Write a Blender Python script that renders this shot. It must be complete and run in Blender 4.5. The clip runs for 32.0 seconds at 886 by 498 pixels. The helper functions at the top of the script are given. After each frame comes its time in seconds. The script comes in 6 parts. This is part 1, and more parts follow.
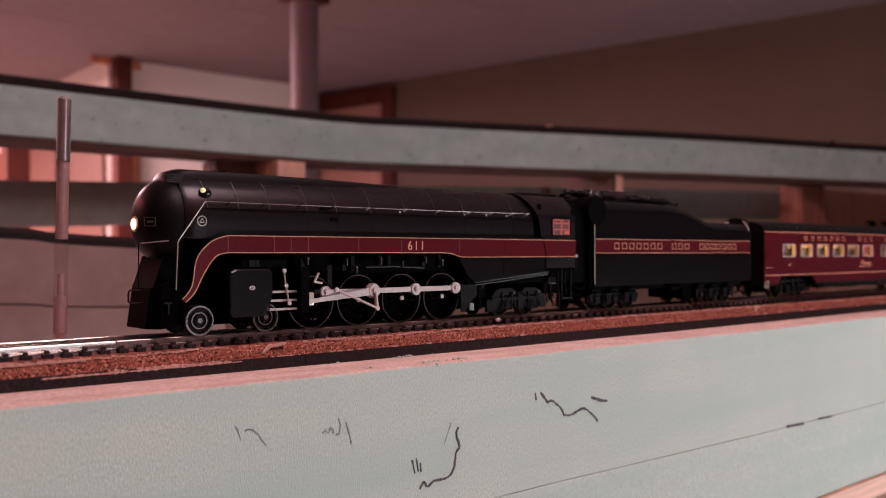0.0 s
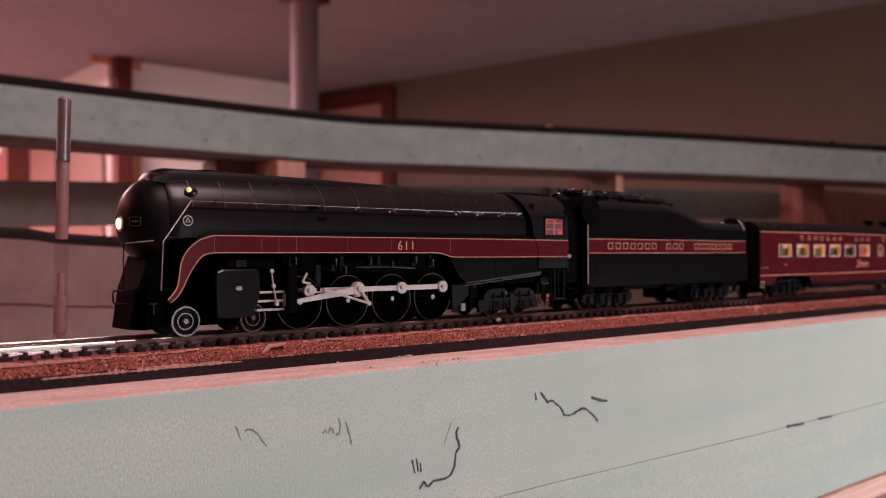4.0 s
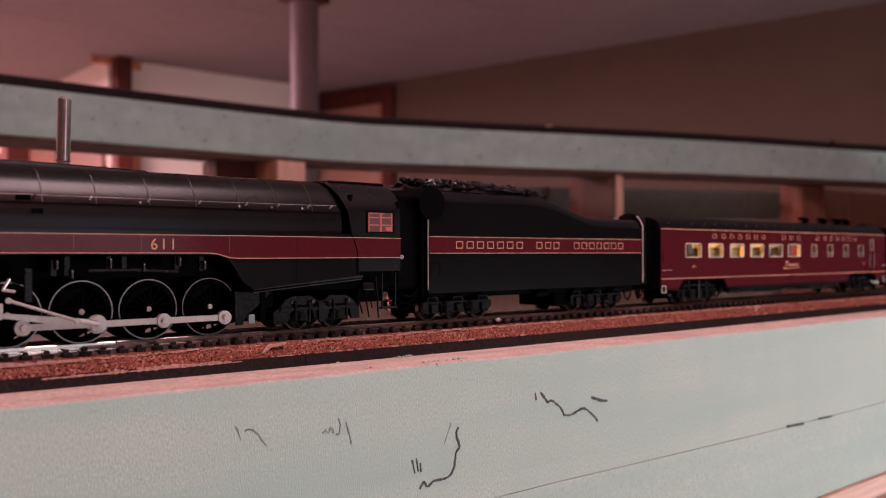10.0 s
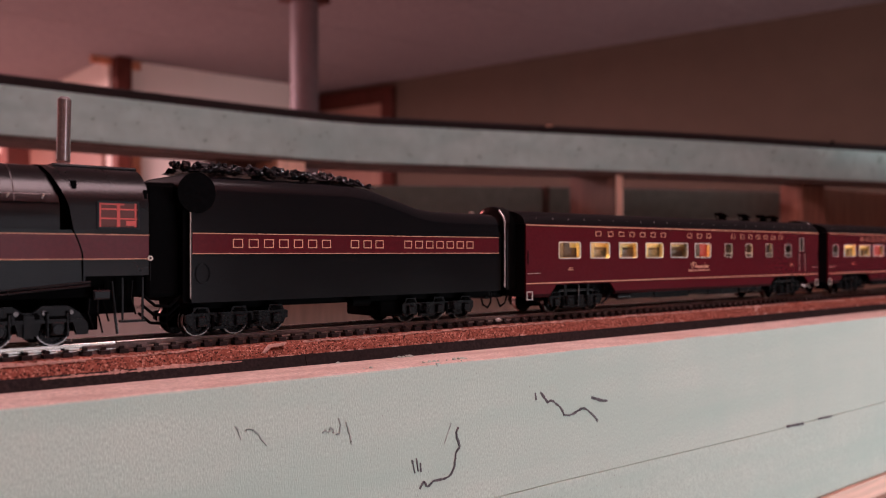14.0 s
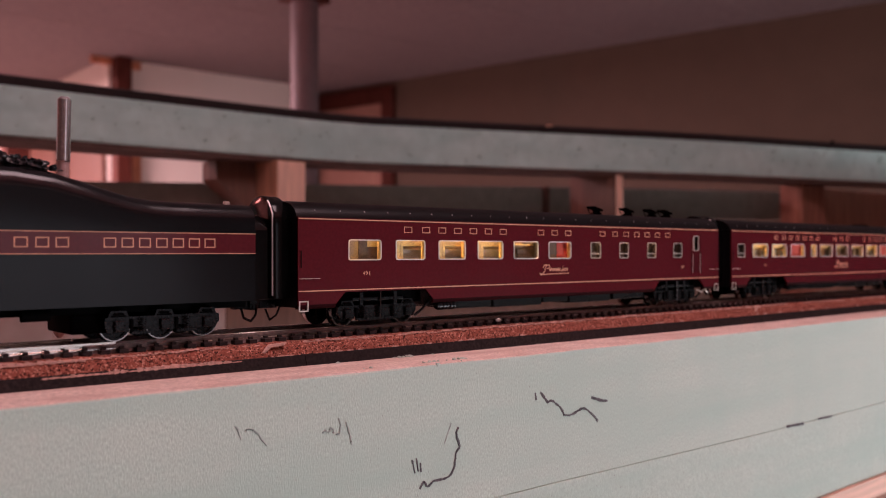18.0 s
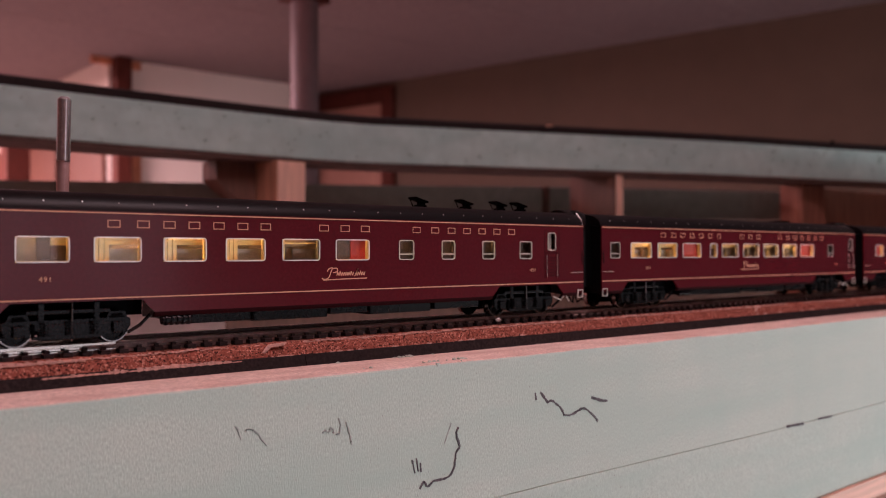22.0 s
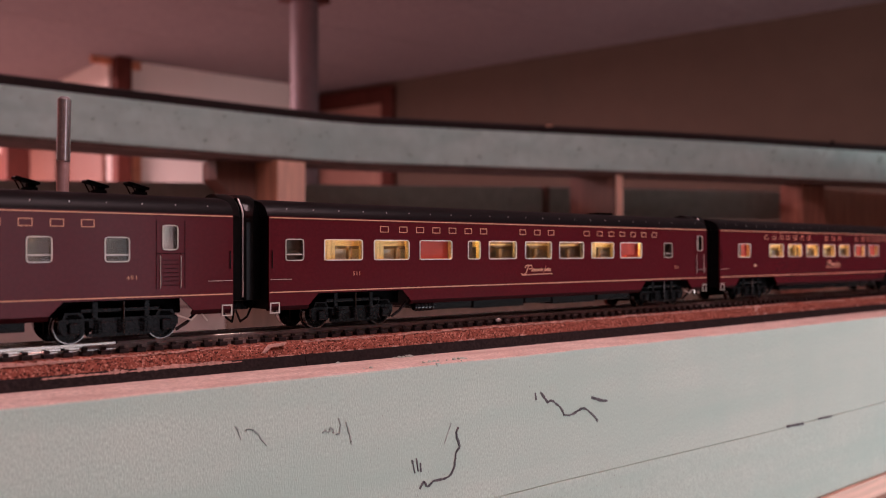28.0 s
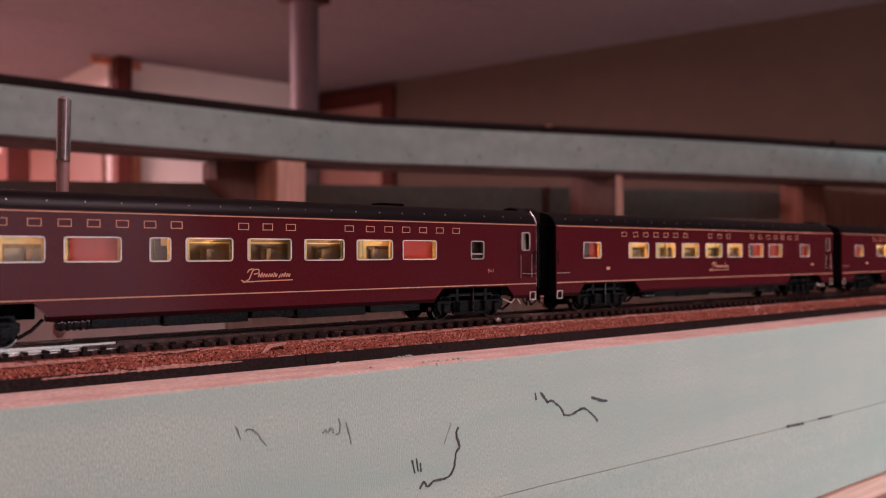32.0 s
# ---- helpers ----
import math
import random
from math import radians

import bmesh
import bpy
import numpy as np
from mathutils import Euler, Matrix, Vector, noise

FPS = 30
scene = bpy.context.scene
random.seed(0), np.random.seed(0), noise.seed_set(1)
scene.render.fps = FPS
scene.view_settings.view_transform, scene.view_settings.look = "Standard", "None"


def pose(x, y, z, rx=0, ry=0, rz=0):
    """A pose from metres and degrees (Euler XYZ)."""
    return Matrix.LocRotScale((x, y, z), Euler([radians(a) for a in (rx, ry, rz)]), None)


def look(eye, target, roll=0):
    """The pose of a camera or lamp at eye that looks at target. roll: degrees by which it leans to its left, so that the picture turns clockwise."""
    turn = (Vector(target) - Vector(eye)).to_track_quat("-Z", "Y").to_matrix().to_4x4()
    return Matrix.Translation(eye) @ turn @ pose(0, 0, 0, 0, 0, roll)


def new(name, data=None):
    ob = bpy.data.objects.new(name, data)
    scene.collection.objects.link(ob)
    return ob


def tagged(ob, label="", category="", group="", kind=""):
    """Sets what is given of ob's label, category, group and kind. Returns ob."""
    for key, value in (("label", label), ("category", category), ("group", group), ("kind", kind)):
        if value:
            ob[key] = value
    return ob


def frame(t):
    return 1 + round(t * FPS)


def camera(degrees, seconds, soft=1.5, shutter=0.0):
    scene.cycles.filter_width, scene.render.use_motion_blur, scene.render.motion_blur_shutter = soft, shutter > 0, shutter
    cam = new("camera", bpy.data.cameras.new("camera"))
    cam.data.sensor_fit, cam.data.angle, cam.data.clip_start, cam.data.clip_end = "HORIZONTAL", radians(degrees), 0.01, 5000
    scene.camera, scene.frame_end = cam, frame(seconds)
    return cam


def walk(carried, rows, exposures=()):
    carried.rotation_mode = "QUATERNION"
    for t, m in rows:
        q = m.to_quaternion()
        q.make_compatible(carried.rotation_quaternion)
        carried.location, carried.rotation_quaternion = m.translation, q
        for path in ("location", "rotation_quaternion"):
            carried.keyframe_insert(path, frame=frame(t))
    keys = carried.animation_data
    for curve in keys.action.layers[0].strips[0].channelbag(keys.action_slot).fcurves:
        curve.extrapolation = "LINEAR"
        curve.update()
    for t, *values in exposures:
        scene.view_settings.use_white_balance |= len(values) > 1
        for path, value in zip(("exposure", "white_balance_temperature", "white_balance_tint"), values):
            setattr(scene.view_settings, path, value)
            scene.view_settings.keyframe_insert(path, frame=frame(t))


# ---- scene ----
# A model railway in a basement: metres, z = 0 on top of the near foam sheet, rail tops at RAIL.
RAIL = 0.013
EYE = Vector((0.0, -0.3008, RAIL + 0.0286))
AIM = Vector((0.6542, 0.7563, 0.0056))
cam = camera(53.46, 32.0, soft=1.0)
VIEW = look(EYE, EYE + AIM, -0.13)
walk(cam, [(0.0, VIEW), (32.0, VIEW)], exposures=[(0.0, 0.25, 6500, 29), (15.0, 0.25, 6500, 29), (19.0, 0.1, 6500, 31), (21.5, 0.04, 6500, 31), (23.5, 0.09, 6500, 31), (28.5, 0.17, 6500, 30), (32.0, 0.06, 6500, 31)])
cam.data.dof.use_dof = True
cam.data.dof.focus_distance = 0.335
cam.data.dof.aperture_fstop = 14.0

# How far the train has come along the track, in metres, at each half second or so.
TRAVEL_ROWS = [(0, 0), (3.2, 0), (3.5, 0.0007), (4.5, 0.0115), (5.5, 0.0261), (6, 0.0341), (7, 0.0499), (8, 0.0674), (9, 0.0869),
               (10, 0.1083), (11, 0.1316), (12, 0.1565), (13, 0.1848), (14, 0.2141), (14.5, 0.2294), (15.5, 0.2604), (16.5, 0.2917),
               (17.5, 0.3219), (18.5, 0.3517), (19.5, 0.3822), (20.5, 0.4124), (21.5, 0.4423), (22, 0.4569), (22.5, 0.4718), (23.5, 0.5009),
               (24.5, 0.5301), (25.5, 0.5609), (26.5, 0.5957), (27.5, 0.6307), (28, 0.6464), (28.5, 0.6661), (29.5, 0.7022), (30, 0.7184), (30.5, 0.7356), (31, 0.7526),
               (31.5, 0.7712), (32, 0.7895)]


def travel(t):
    """Distance run at t seconds: a smooth curve through the rows above, never backwards."""
    ts = [r[0] for r in TRAVEL_ROWS]
    ds = [r[1] for r in TRAVEL_ROWS]
    h = [b - a for a, b in zip(ts, ts[1:])]
    g = [(b - a) / c for a, b, c in zip(ds, ds[1:], h)]
    m = [g[0]] + [0.0 if g[i - 1] * g[i] <= 0 else 2 * g[i - 1] * g[i] / (g[i - 1] + g[i]) for i in range(1, len(g))] + [g[-1]]
    t = min(max(t, ts[0]), ts[-1])
    i = max(k for k in range(len(h)) if ts[k] <= t)
    s = (t - ts[i]) / h[i]
    return ((2 * s ** 3 - 3 * s ** 2 + 1) * ds[i] + (s ** 3 - 2 * s ** 2 + s) * h[i] * m[i]
            + (3 * s ** 2 - 2 * s ** 3) * ds[i + 1] + (s ** 3 - s ** 2) * h[i] * m[i + 1])


# ---- light: a dim basement, a lamp over the far corner, a window behind the camera, added fill lights ----
world = bpy.data.worlds.new("basement_dark")
scene.world = world
world.use_nodes = True
sky = world.node_tree.nodes.new("ShaderNodeTexSky")
sky.sky_type, sky.sun_disc, sky.sun_elevation = "NISHITA", False, radians(25)
world.node_tree.links.new(sky.outputs[0], world.node_tree.nodes["Background"].inputs[0])
world.node_tree.nodes["Background"].inputs[1].default_value = 0.05


def area(name, eye, target, w, h, watts, colour):
    data = bpy.data.lights.new(name, "AREA")
    data.shape, data.size, data.size_y, data.energy, data.color = "RECTANGLE", w, h, watts, colour
    ob = new(name, data)
    ob.matrix_world = look(eye, target)
    return ob


def bulb(name, eye, watts, colour, radius):
    data = bpy.data.lights.new(name, "POINT")
    data.energy, data.color, data.shadow_soft_size = watts, colour, radius
    ob = new(name, data)
    ob.matrix_world = pose(*eye)
    return ob


area("window_daylight", (0.58, -1.56, 0.0), (0.58, 0.0, 0.0), 0.46, 0.56, 0.58, (0.86, 0.94, 1.0))
# Low source added to light the foam faces from below the bench.
area("low_fill_light", (2.05, -1.56, -0.90), (1.0, 0.0, -0.2), 1.2, 0.48, 44, (0.86, 1.0, 0.97))
# Upward light added so that the ceiling gives the casing a warm sheen.
area("ceiling_fill_light", (0.45, -1.15, 0.47), (0.45, -1.15, 1.0), 0.22, 0.22, 19, (1.0, 0.38, 0.34))
# Overhead light added to warm the bench's top faces and cork.
area("fill_light_near", (0.30, -0.42, 0.93), (0.30, -0.42, -1), 0.5, 0.5, 7.25, (1.0, 0.775, 0.745))
area("ceiling_lamp_far", (0.42, 3.35, 0.93), (0.42, 3.35, -1), 0.6, 0.6, 128, (1.0, 0.66, 0.64))
# Light added to brighten the recess wall.
area("fill_light_recess", (0.15, 5.3, 0.93), (0.15, 5.3, -1), 0.5, 0.5, 250, (1.0, 0.60, 0.54))
# Red point light added to tint the ceiling; no bulb is in view.
bulb("red_fill_bulb", (-0.60, 1.5, 0.62), 17, (1.0, 0.27, 0.22), 0.08)
# ---- materials ----
def ramp(n, stops):
    r = n.new("ShaderNodeValToRGB")
    e = r.color_ramp.elements
    while len(e) < len(stops):
        e.new(0.5)
    for el, (p, c) in zip(e, stops):
        el.position, el.color = p, (*c, 1)
    return r


def material(name, base, rough=0.6, metal=0.0, grain=0.12, scale=300.0, big=8.0, bump=0.0, dirt=None, spec=0.5, coat=0.0, stretch=(1, 1, 1),
             island=0.0, specks=None, emit=None, power=0.0, streak=None):
    """A painted or natural surface: base colour with fine grain, broad blotches, optional dirt colour, bump and per-piece variation."""
    m = bpy.data.materials.new(name)
    m.use_nodes = True
    n, l = m.node_tree.nodes, m.node_tree.links
    b = n["Principled BSDF"]
    b.inputs["Roughness"].default_value, b.inputs["Metallic"].default_value = rough, metal
    b.inputs["Specular IOR Level"].default_value = spec
    b.inputs["Coat Weight"].default_value = coat
    b.inputs["Coat Roughness"].default_value = 0.15
    tc = n.new("ShaderNodeTexCoord")
    mp = n.new("ShaderNodeMapping")
    mp.inputs["Scale"].default_value = stretch
    l.new(tc.outputs["Object"], mp.inputs[0])
    fine, broad = n.new("ShaderNodeTexNoise"), n.new("ShaderNodeTexNoise")
    fine.inputs["Scale"].default_value, broad.inputs["Scale"].default_value = scale, big
    fine.inputs["Detail"].default_value, broad.inputs["Detail"].default_value = 6, 4
    l.new(mp.outputs[0], fine.inputs[0]), l.new(mp.outputs[0], broad.inputs[0])
    lo = tuple(max(0, c * (1 - grain * 1.6)) for c in base)
    hi = tuple(min(1, c * (1 + grain * 1.4)) for c in base)
    r1 = ramp(n, [(0.3, lo), (0.7, hi)])
    l.new(fine.outputs[0], r1.inputs[0])
    mix = n.new("ShaderNodeMix")
    mix.data_type = "RGBA"
    mix.blend_type = "MIX"
    d = dirt or tuple(c * (1 - grain) for c in base)
    r2 = ramp(n, [(0.45, (0, 0, 0)), (0.75, (1, 1, 1))])
    l.new(broad.outputs[0], r2.inputs[0])
    mul = n.new("ShaderNodeMath")
    mul.operation = "MULTIPLY"
    mul.inputs[1].default_value = 0.55
    l.new(r2.outputs[0], mul.inputs[0])
    l.new(mul.outputs[0], mix.inputs[0])
    l.new(r1.outputs[0], mix.inputs[6])
    mix.inputs[7].default_value = (*d, 1)
    out = mix.outputs[2]
    if streak:
        m2, n2 = n.new("ShaderNodeMapping"), n.new("ShaderNodeTexNoise")
        m2.inputs["Scale"].default_value = streak[1]
        n2.inputs["Scale"].default_value, n2.inputs["Detail"].default_value = streak[0], 5
        l.new(tc.outputs["Object"], m2.inputs[0]), l.new(m2.outputs[0], n2.inputs[0])
        r3 = ramp(n, [(0.42, (0, 0, 0)), (0.70, (streak[3],) * 3)])
        l.new(n2.outputs[0], r3.inputs[0])
        mx3 = n.new("ShaderNodeMix")
        mx3.data_type = "RGBA"
        l.new(r3.outputs[0], mx3.inputs[0]), l.new(out, mx3.inputs[6])
        mx3.inputs[7].default_value = (*streak[2], 1)
        out = mx3.outputs[2]
    if island:
        info = n.new("ShaderNodeObjectInfo")
        hsv = n.new("ShaderNodeHueSaturation")
        mr = n.new("ShaderNodeMapRange")
        mr.inputs[3].default_value, mr.inputs[4].default_value = 1 - island, 1 + island
        l.new(info.outputs["Random"], mr.inputs[0])
        l.new(mr.outputs[0], hsv.inputs["Value"])
        l.new(out, hsv.inputs["Color"])
        out = hsv.outputs[0]
    if specks:
        vo = n.new("ShaderNodeTexVoronoi")
        vo.inputs["Scale"].default_value = specks[0]
        l.new(mp.outputs[0], vo.inputs[0])
        wob = n.new("ShaderNodeMath")
        wob.operation = "ADD"
        l.new(vo.outputs["Distance"], wob.inputs[0])
        l.new(fine.outputs[0], wob.inputs[1])
        cut = ramp(n, [(specks[1] + 0.42, (1, 1, 1)), (specks[1] + 0.50, (0, 0, 0))])
        l.new(wob.outputs[0], cut.inputs[0])
        mx2 = n.new("ShaderNodeMix")
        mx2.data_type = "RGBA"
        l.new(cut.outputs[0], mx2.inputs[0])
        l.new(out, mx2.inputs[6])
        mx2.inputs[7].default_value = (*specks[2], 1)
        out = mx2.outputs[2]
    l.new(out, b.inputs["Base Color"])
    rr = n.new("ShaderNodeMapRange")
    rr.inputs[3].default_value, rr.inputs[4].default_value = max(0.02, rough - 0.07), min(1, rough + 0.07)
    l.new(broad.outputs[0], rr.inputs[0])
    l.new(rr.outputs[0], b.inputs["Roughness"])
    if bump:
        bp = n.new("ShaderNodeBump")
        bp.inputs["Strength"].default_value = 0.6
        bp.inputs["Distance"].default_value = bump
        l.new(fine.outputs[0], bp.inputs["Height"])
        l.new(bp.outputs[0], b.inputs["Normal"])
    if emit:
        b.inputs["Emission Color"].default_value = (*emit, 1)
        b.inputs["Emission Strength"].default_value = power
    return m


def glass(name, tint=(0.9, 0.92, 0.9), rough=0.02, gloss=0.06):
    m = bpy.data.materials.new(name)
    m.use_nodes = True
    n, l = m.node_tree.nodes, m.node_tree.links
    b = n["Principled BSDF"]
    tr, mx = n.new("ShaderNodeBsdfTransparent"), n.new("ShaderNodeMixShader")
    mx.inputs[0].default_value = gloss
    gl = n.new("ShaderNodeBsdfGlossy")
    gl.inputs["Roughness"].default_value = rough
    tr.inputs[0].default_value = (*tint, 1)
    n.remove(b)
    l.new(tr.outputs[0], mx.inputs[1]), l.new(gl.outputs[0], mx.inputs[2])
    l.new(mx.outputs[0], n["Material Output"].inputs[0])
    return m


def cork_material(name, base, dark, light):
    """Crumbled cork: cells of two browns with pits."""
    m = bpy.data.materials.new(name)
    m.use_nodes = True
    n, l = m.node_tree.nodes, m.node_tree.links
    b = n["Principled BSDF"]
    tc, vo, no = n.new("ShaderNodeTexCoord"), n.new("ShaderNodeTexVoronoi"), n.new("ShaderNodeTexNoise")
    vo.inputs["Scale"].default_value, no.inputs["Scale"].default_value = 1900, 2600
    l.new(tc.outputs["Object"], vo.inputs[0]), l.new(tc.outputs["Object"], no.inputs[0])
    no.inputs["Detail"].default_value = 4
    r = ramp(n, [(0.25, dark), (0.42, base), (0.62, base), (0.8, light)])
    add = n.new("ShaderNodeMix")
    add.data_type = "FLOAT"
    add.inputs[0].default_value = 0.5
    sep = n.new("ShaderNodeSeparateColor")
    l.new(vo.outputs["Color"], sep.inputs[0])
    l.new(sep.outputs[0], add.inputs[2]), l.new(no.outputs[0], add.inputs[3])
    l.new(add.outputs[0], r.inputs[0])
    l.new(r.outputs[0], b.inputs["Base Color"])
    b.inputs["Roughness"].default_value = 0.95
    b.inputs["Specular IOR Level"].default_value = 0.2
    bp = n.new("ShaderNodeBump")
    bp.inputs["Strength"].default_value, bp.inputs["Distance"].default_value = 0.9, 0.0006
    l.new(add.outputs[0], bp.inputs["Height"]), l.new(bp.outputs[0], b.inputs["Normal"])
    return m


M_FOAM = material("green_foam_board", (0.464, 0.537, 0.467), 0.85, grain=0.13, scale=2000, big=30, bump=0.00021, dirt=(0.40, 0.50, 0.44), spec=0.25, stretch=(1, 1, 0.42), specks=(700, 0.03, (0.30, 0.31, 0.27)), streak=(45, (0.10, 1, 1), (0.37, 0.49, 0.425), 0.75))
# Torn, streaked skin; its pink is warm light from above put into colour.
M_FOAMTOP = material("torn_lit_foam_skin", (0.68, 0.53, 0.46), 0.9, grain=0.15, scale=700, big=60, bump=0.0004, dirt=(0.48, 0.31, 0.25), spec=0.2, streak=(120, (0.12, 1, 1), (0.45, 0.29, 0.24), 0.5))
# Same foam as the bench, coloured bluer to carry the cool light on it.
M_FOAMFAR = material("cool_lit_foam_board_far", (0.43, 0.63, 0.595), 0.85, grain=0.06, scale=60, big=22, bump=0.0004, dirt=(0.35, 0.53, 0.51), spec=0.25, specks=(125, 0.12, (0.15, 0.23, 0.20)), streak=(30, (0.15, 1, 1), (0.33, 0.53, 0.50), 0.8))
# Middle deck foam: shade below the upper deck is put into this colour.
M_FOAMMID = material("shaded_foam_board", (0.20, 0.22, 0.20), 0.85, grain=0.08, scale=60, big=22, bump=0.0006, spec=0.2)
# Lower deck foam: the pink light falling on it is put into the colour.
M_FOAMLOW = material("pink_lit_foam_board", (0.31, 0.24, 0.22), 0.85, grain=0.08, scale=60, big=22, bump=0.0006, spec=0.2)
M_PROBE = material("satin_metal_rod", (0.82, 0.78, 0.80), 0.24, 0.9, grain=0.05, scale=500)
# Pale trim metal; reflections on edge strips and rivets are in its colour.
M_STRIP = material("pale_glint_metal", (0.75, 0.70, 0.68), 0.25, 0.2, grain=0.05)
M_INK = material("black_marker_ink", (0.11, 0.088, 0.095), 0.7, grain=0.4, scale=1500)
M_FAINT = material("faded_marker_ink", (0.40, 0.44, 0.405), 0.7, grain=0.2)
M_CORK = cork_material("cork_crumb", (0.30, 0.092, 0.062), (0.016, 0.005, 0.004), (0.72, 0.35, 0.26))
M_CORKEDGE = material("cut_cork_fibre", (0.62, 0.38, 0.32), 0.95, grain=0.25, scale=900, bump=0.0003)
M_SUB = material("black_underlay", (0.022, 0.016, 0.016), 0.9, grain=0.4, scale=900, bump=0.0003, spec=0.2)
M_PLY = material("orange_plywood", (0.72, 0.42, 0.31), 0.7, grain=0.2, scale=60, stretch=(0.2, 1, 4), bump=0.0003)
M_DARKPLY = material("dark_plywood", (0.09, 0.05, 0.04), 0.8, grain=0.2, scale=60)
M_PINE = material("pine_wood", (0.50, 0.255, 0.16), 0.7, grain=0.16, scale=30, big=9, stretch=(6, 6, 0.5), bump=0.0004)
# Pine for support fronts, paler to hold the light that falls on them.
M_PINEPALE = material("lit_front_pine", (0.78, 0.53, 0.41), 0.7, grain=0.12, scale=30, big=9, stretch=(6, 6, 0.5), bump=0.0003)
M_TANBOARD = material("tan_stained_board", (0.27, 0.115, 0.075), 0.7, grain=0.2, scale=30, big=9, stretch=(6, 6, 0.5), bump=0.0004)
M_BROWN = material("brown_stained_board", (0.13, 0.068, 0.047), 0.7, grain=0.2, scale=30, big=9, stretch=(6, 6, 0.5), bump=0.0004)
M_DARKWOOD = material("dark_red_stained_wood", (0.075, 0.018, 0.012), 0.6, grain=0.25, scale=30, spec=0.15, stretch=(5, 5, 0.5))
M_DOOR = material("tan_door_veneer", (0.30, 0.15, 0.11), 0.5, grain=0.12, scale=12, stretch=(4, 4, 0.5))
M_PANEL = material("orange_brown_panelling", (0.085, 0.026, 0.014), 0.6, grain=0.15, scale=20, stretch=(5, 5, 0.5))
M_TRIM = material("orange_stained_trim", (0.50, 0.18, 0.09), 0.5, grain=0.2, scale=30)
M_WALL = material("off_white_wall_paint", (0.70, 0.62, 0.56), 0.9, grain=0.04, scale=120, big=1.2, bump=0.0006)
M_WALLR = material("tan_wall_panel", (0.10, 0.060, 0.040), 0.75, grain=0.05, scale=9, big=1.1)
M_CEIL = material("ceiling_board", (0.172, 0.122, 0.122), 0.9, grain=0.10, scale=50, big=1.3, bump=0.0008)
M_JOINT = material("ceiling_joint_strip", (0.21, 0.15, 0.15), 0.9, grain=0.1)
M_FLOOR = material("grey_concrete", (0.30, 0.29, 0.28), 0.8, grain=0.15, scale=25, big=1.2, bump=0.001)
M_COLUMN = material("grey_painted_steel", (0.19, 0.155, 0.165), 0.75, grain=0.06, scale=40, big=5)
M_TIE = material("brown_plastic_tie", (0.024, 0.014, 0.013), 0.6, grain=0.25, scale=1200, island=0.25, bump=0.0001)
M_RAIL = material("nickel_silver_rail", (0.92, 0.84, 0.72), 0.28, 1.0, grain=0.12, scale=600, big=60, dirt=(0.30, 0.22, 0.18), stretch=(0.2, 1, 1))
M_BARERAIL = material("bare_nickel_silver_rail", (0.97, 0.90, 0.78), 0.16, 0.95, grain=0.15, scale=600, big=60, dirt=(0.42, 0.33, 0.27), stretch=(0.2, 1, 1))
M_STEEL = material("bright_steel", (0.50, 0.48, 0.49), 0.16, 1.0, grain=0.05, scale=500)
M_HANDRAIL = material("dark_handrail_metal", (0.20, 0.17, 0.17), 0.3, 0.9, grain=0.1, scale=500)
M_ROD = material("silver_rod_metal", (0.46, 0.40, 0.38), 0.36, 0.4, grain=0.10, scale=900)
M_CLEAR = glass("clear_plastic", (0.97, 0.94, 0.93), 0.05, 0.05)
M_PINK = material("frosted_pink_plastic", (0.46, 0.32, 0.31), 0.35, grain=0.08, scale=500)
M_BLACK = material("satin_black_model_paint", (0.0035, 0.0037, 0.0044), 0.19, grain=0.2, scale=700, big=30, spec=0.30)
M_CASING = material("smooth_black_casing_paint", (0.006, 0.005, 0.0055), 0.27, grain=0.2, scale=700, big=30, spec=0.30)
M_GLOSS = material("gloss_black_rubber", (0.003, 0.003, 0.003), 0.14, grain=0.1, spec=0.2)
M_BAND = material("band_highlight_metal", (0.036, 0.027, 0.025), 0.3, 0.3, grain=0.2)
M_BLACKDULL = material("dull_black_plastic", (0.002, 0.0019, 0.0021), 0.6, grain=0.3, scale=800, spec=0.01)
M_FRAME = material("dark_grey_truck_metal", (0.006, 0.0065, 0.0072), 0.25, grain=0.3, scale=800, spec=0.22)
M_NOSE = material("semi_matt_black_nose_paint", (0.006, 0.005, 0.0052), 0.42, grain=0.2, scale=700, spec=0.10)
M_RAILSIDE = material("grey_weathered_rail_side", (0.26, 0.20, 0.185), 0.4, 0.5, grain=0.25, scale=700, dirt=(0.12, 0.08, 0.07))
M_WEB = material("grey_brown_web_plastic", (0.27, 0.22, 0.21), 0.6, grain=0.25, scale=900)
M_CABGLOW = material("red_lit_cab_interior", (0.06, 0.012, 0.01), 0.5, grain=0.2, scale=400, emit=(1.0, 0.16, 0.10), power=0.02)
M_MAROON = material("tuscan_maroon_paint", (0.072, 0.0075, 0.011), 0.17, grain=0.08, scale=800, big=30, spec=0.34)
M_GOLD = material("gold_lining", (0.56, 0.235, 0.14), 0.5, grain=0.08, scale=900)
M_ROOF = material("dark_brown_black_roof", (0.005, 0.0038, 0.0042), 0.40, grain=0.2, scale=700, spec=0.12)
M_COAL = material("coal_lump", (0.010, 0.010, 0.011), 0.22, grain=0.5, scale=900, bump=0.0004)
M_WIN = glass("window_glazing", (0.95, 0.94, 0.90), 0.03, 0.04)
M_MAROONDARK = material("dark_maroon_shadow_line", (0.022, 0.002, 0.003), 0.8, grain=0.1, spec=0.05)
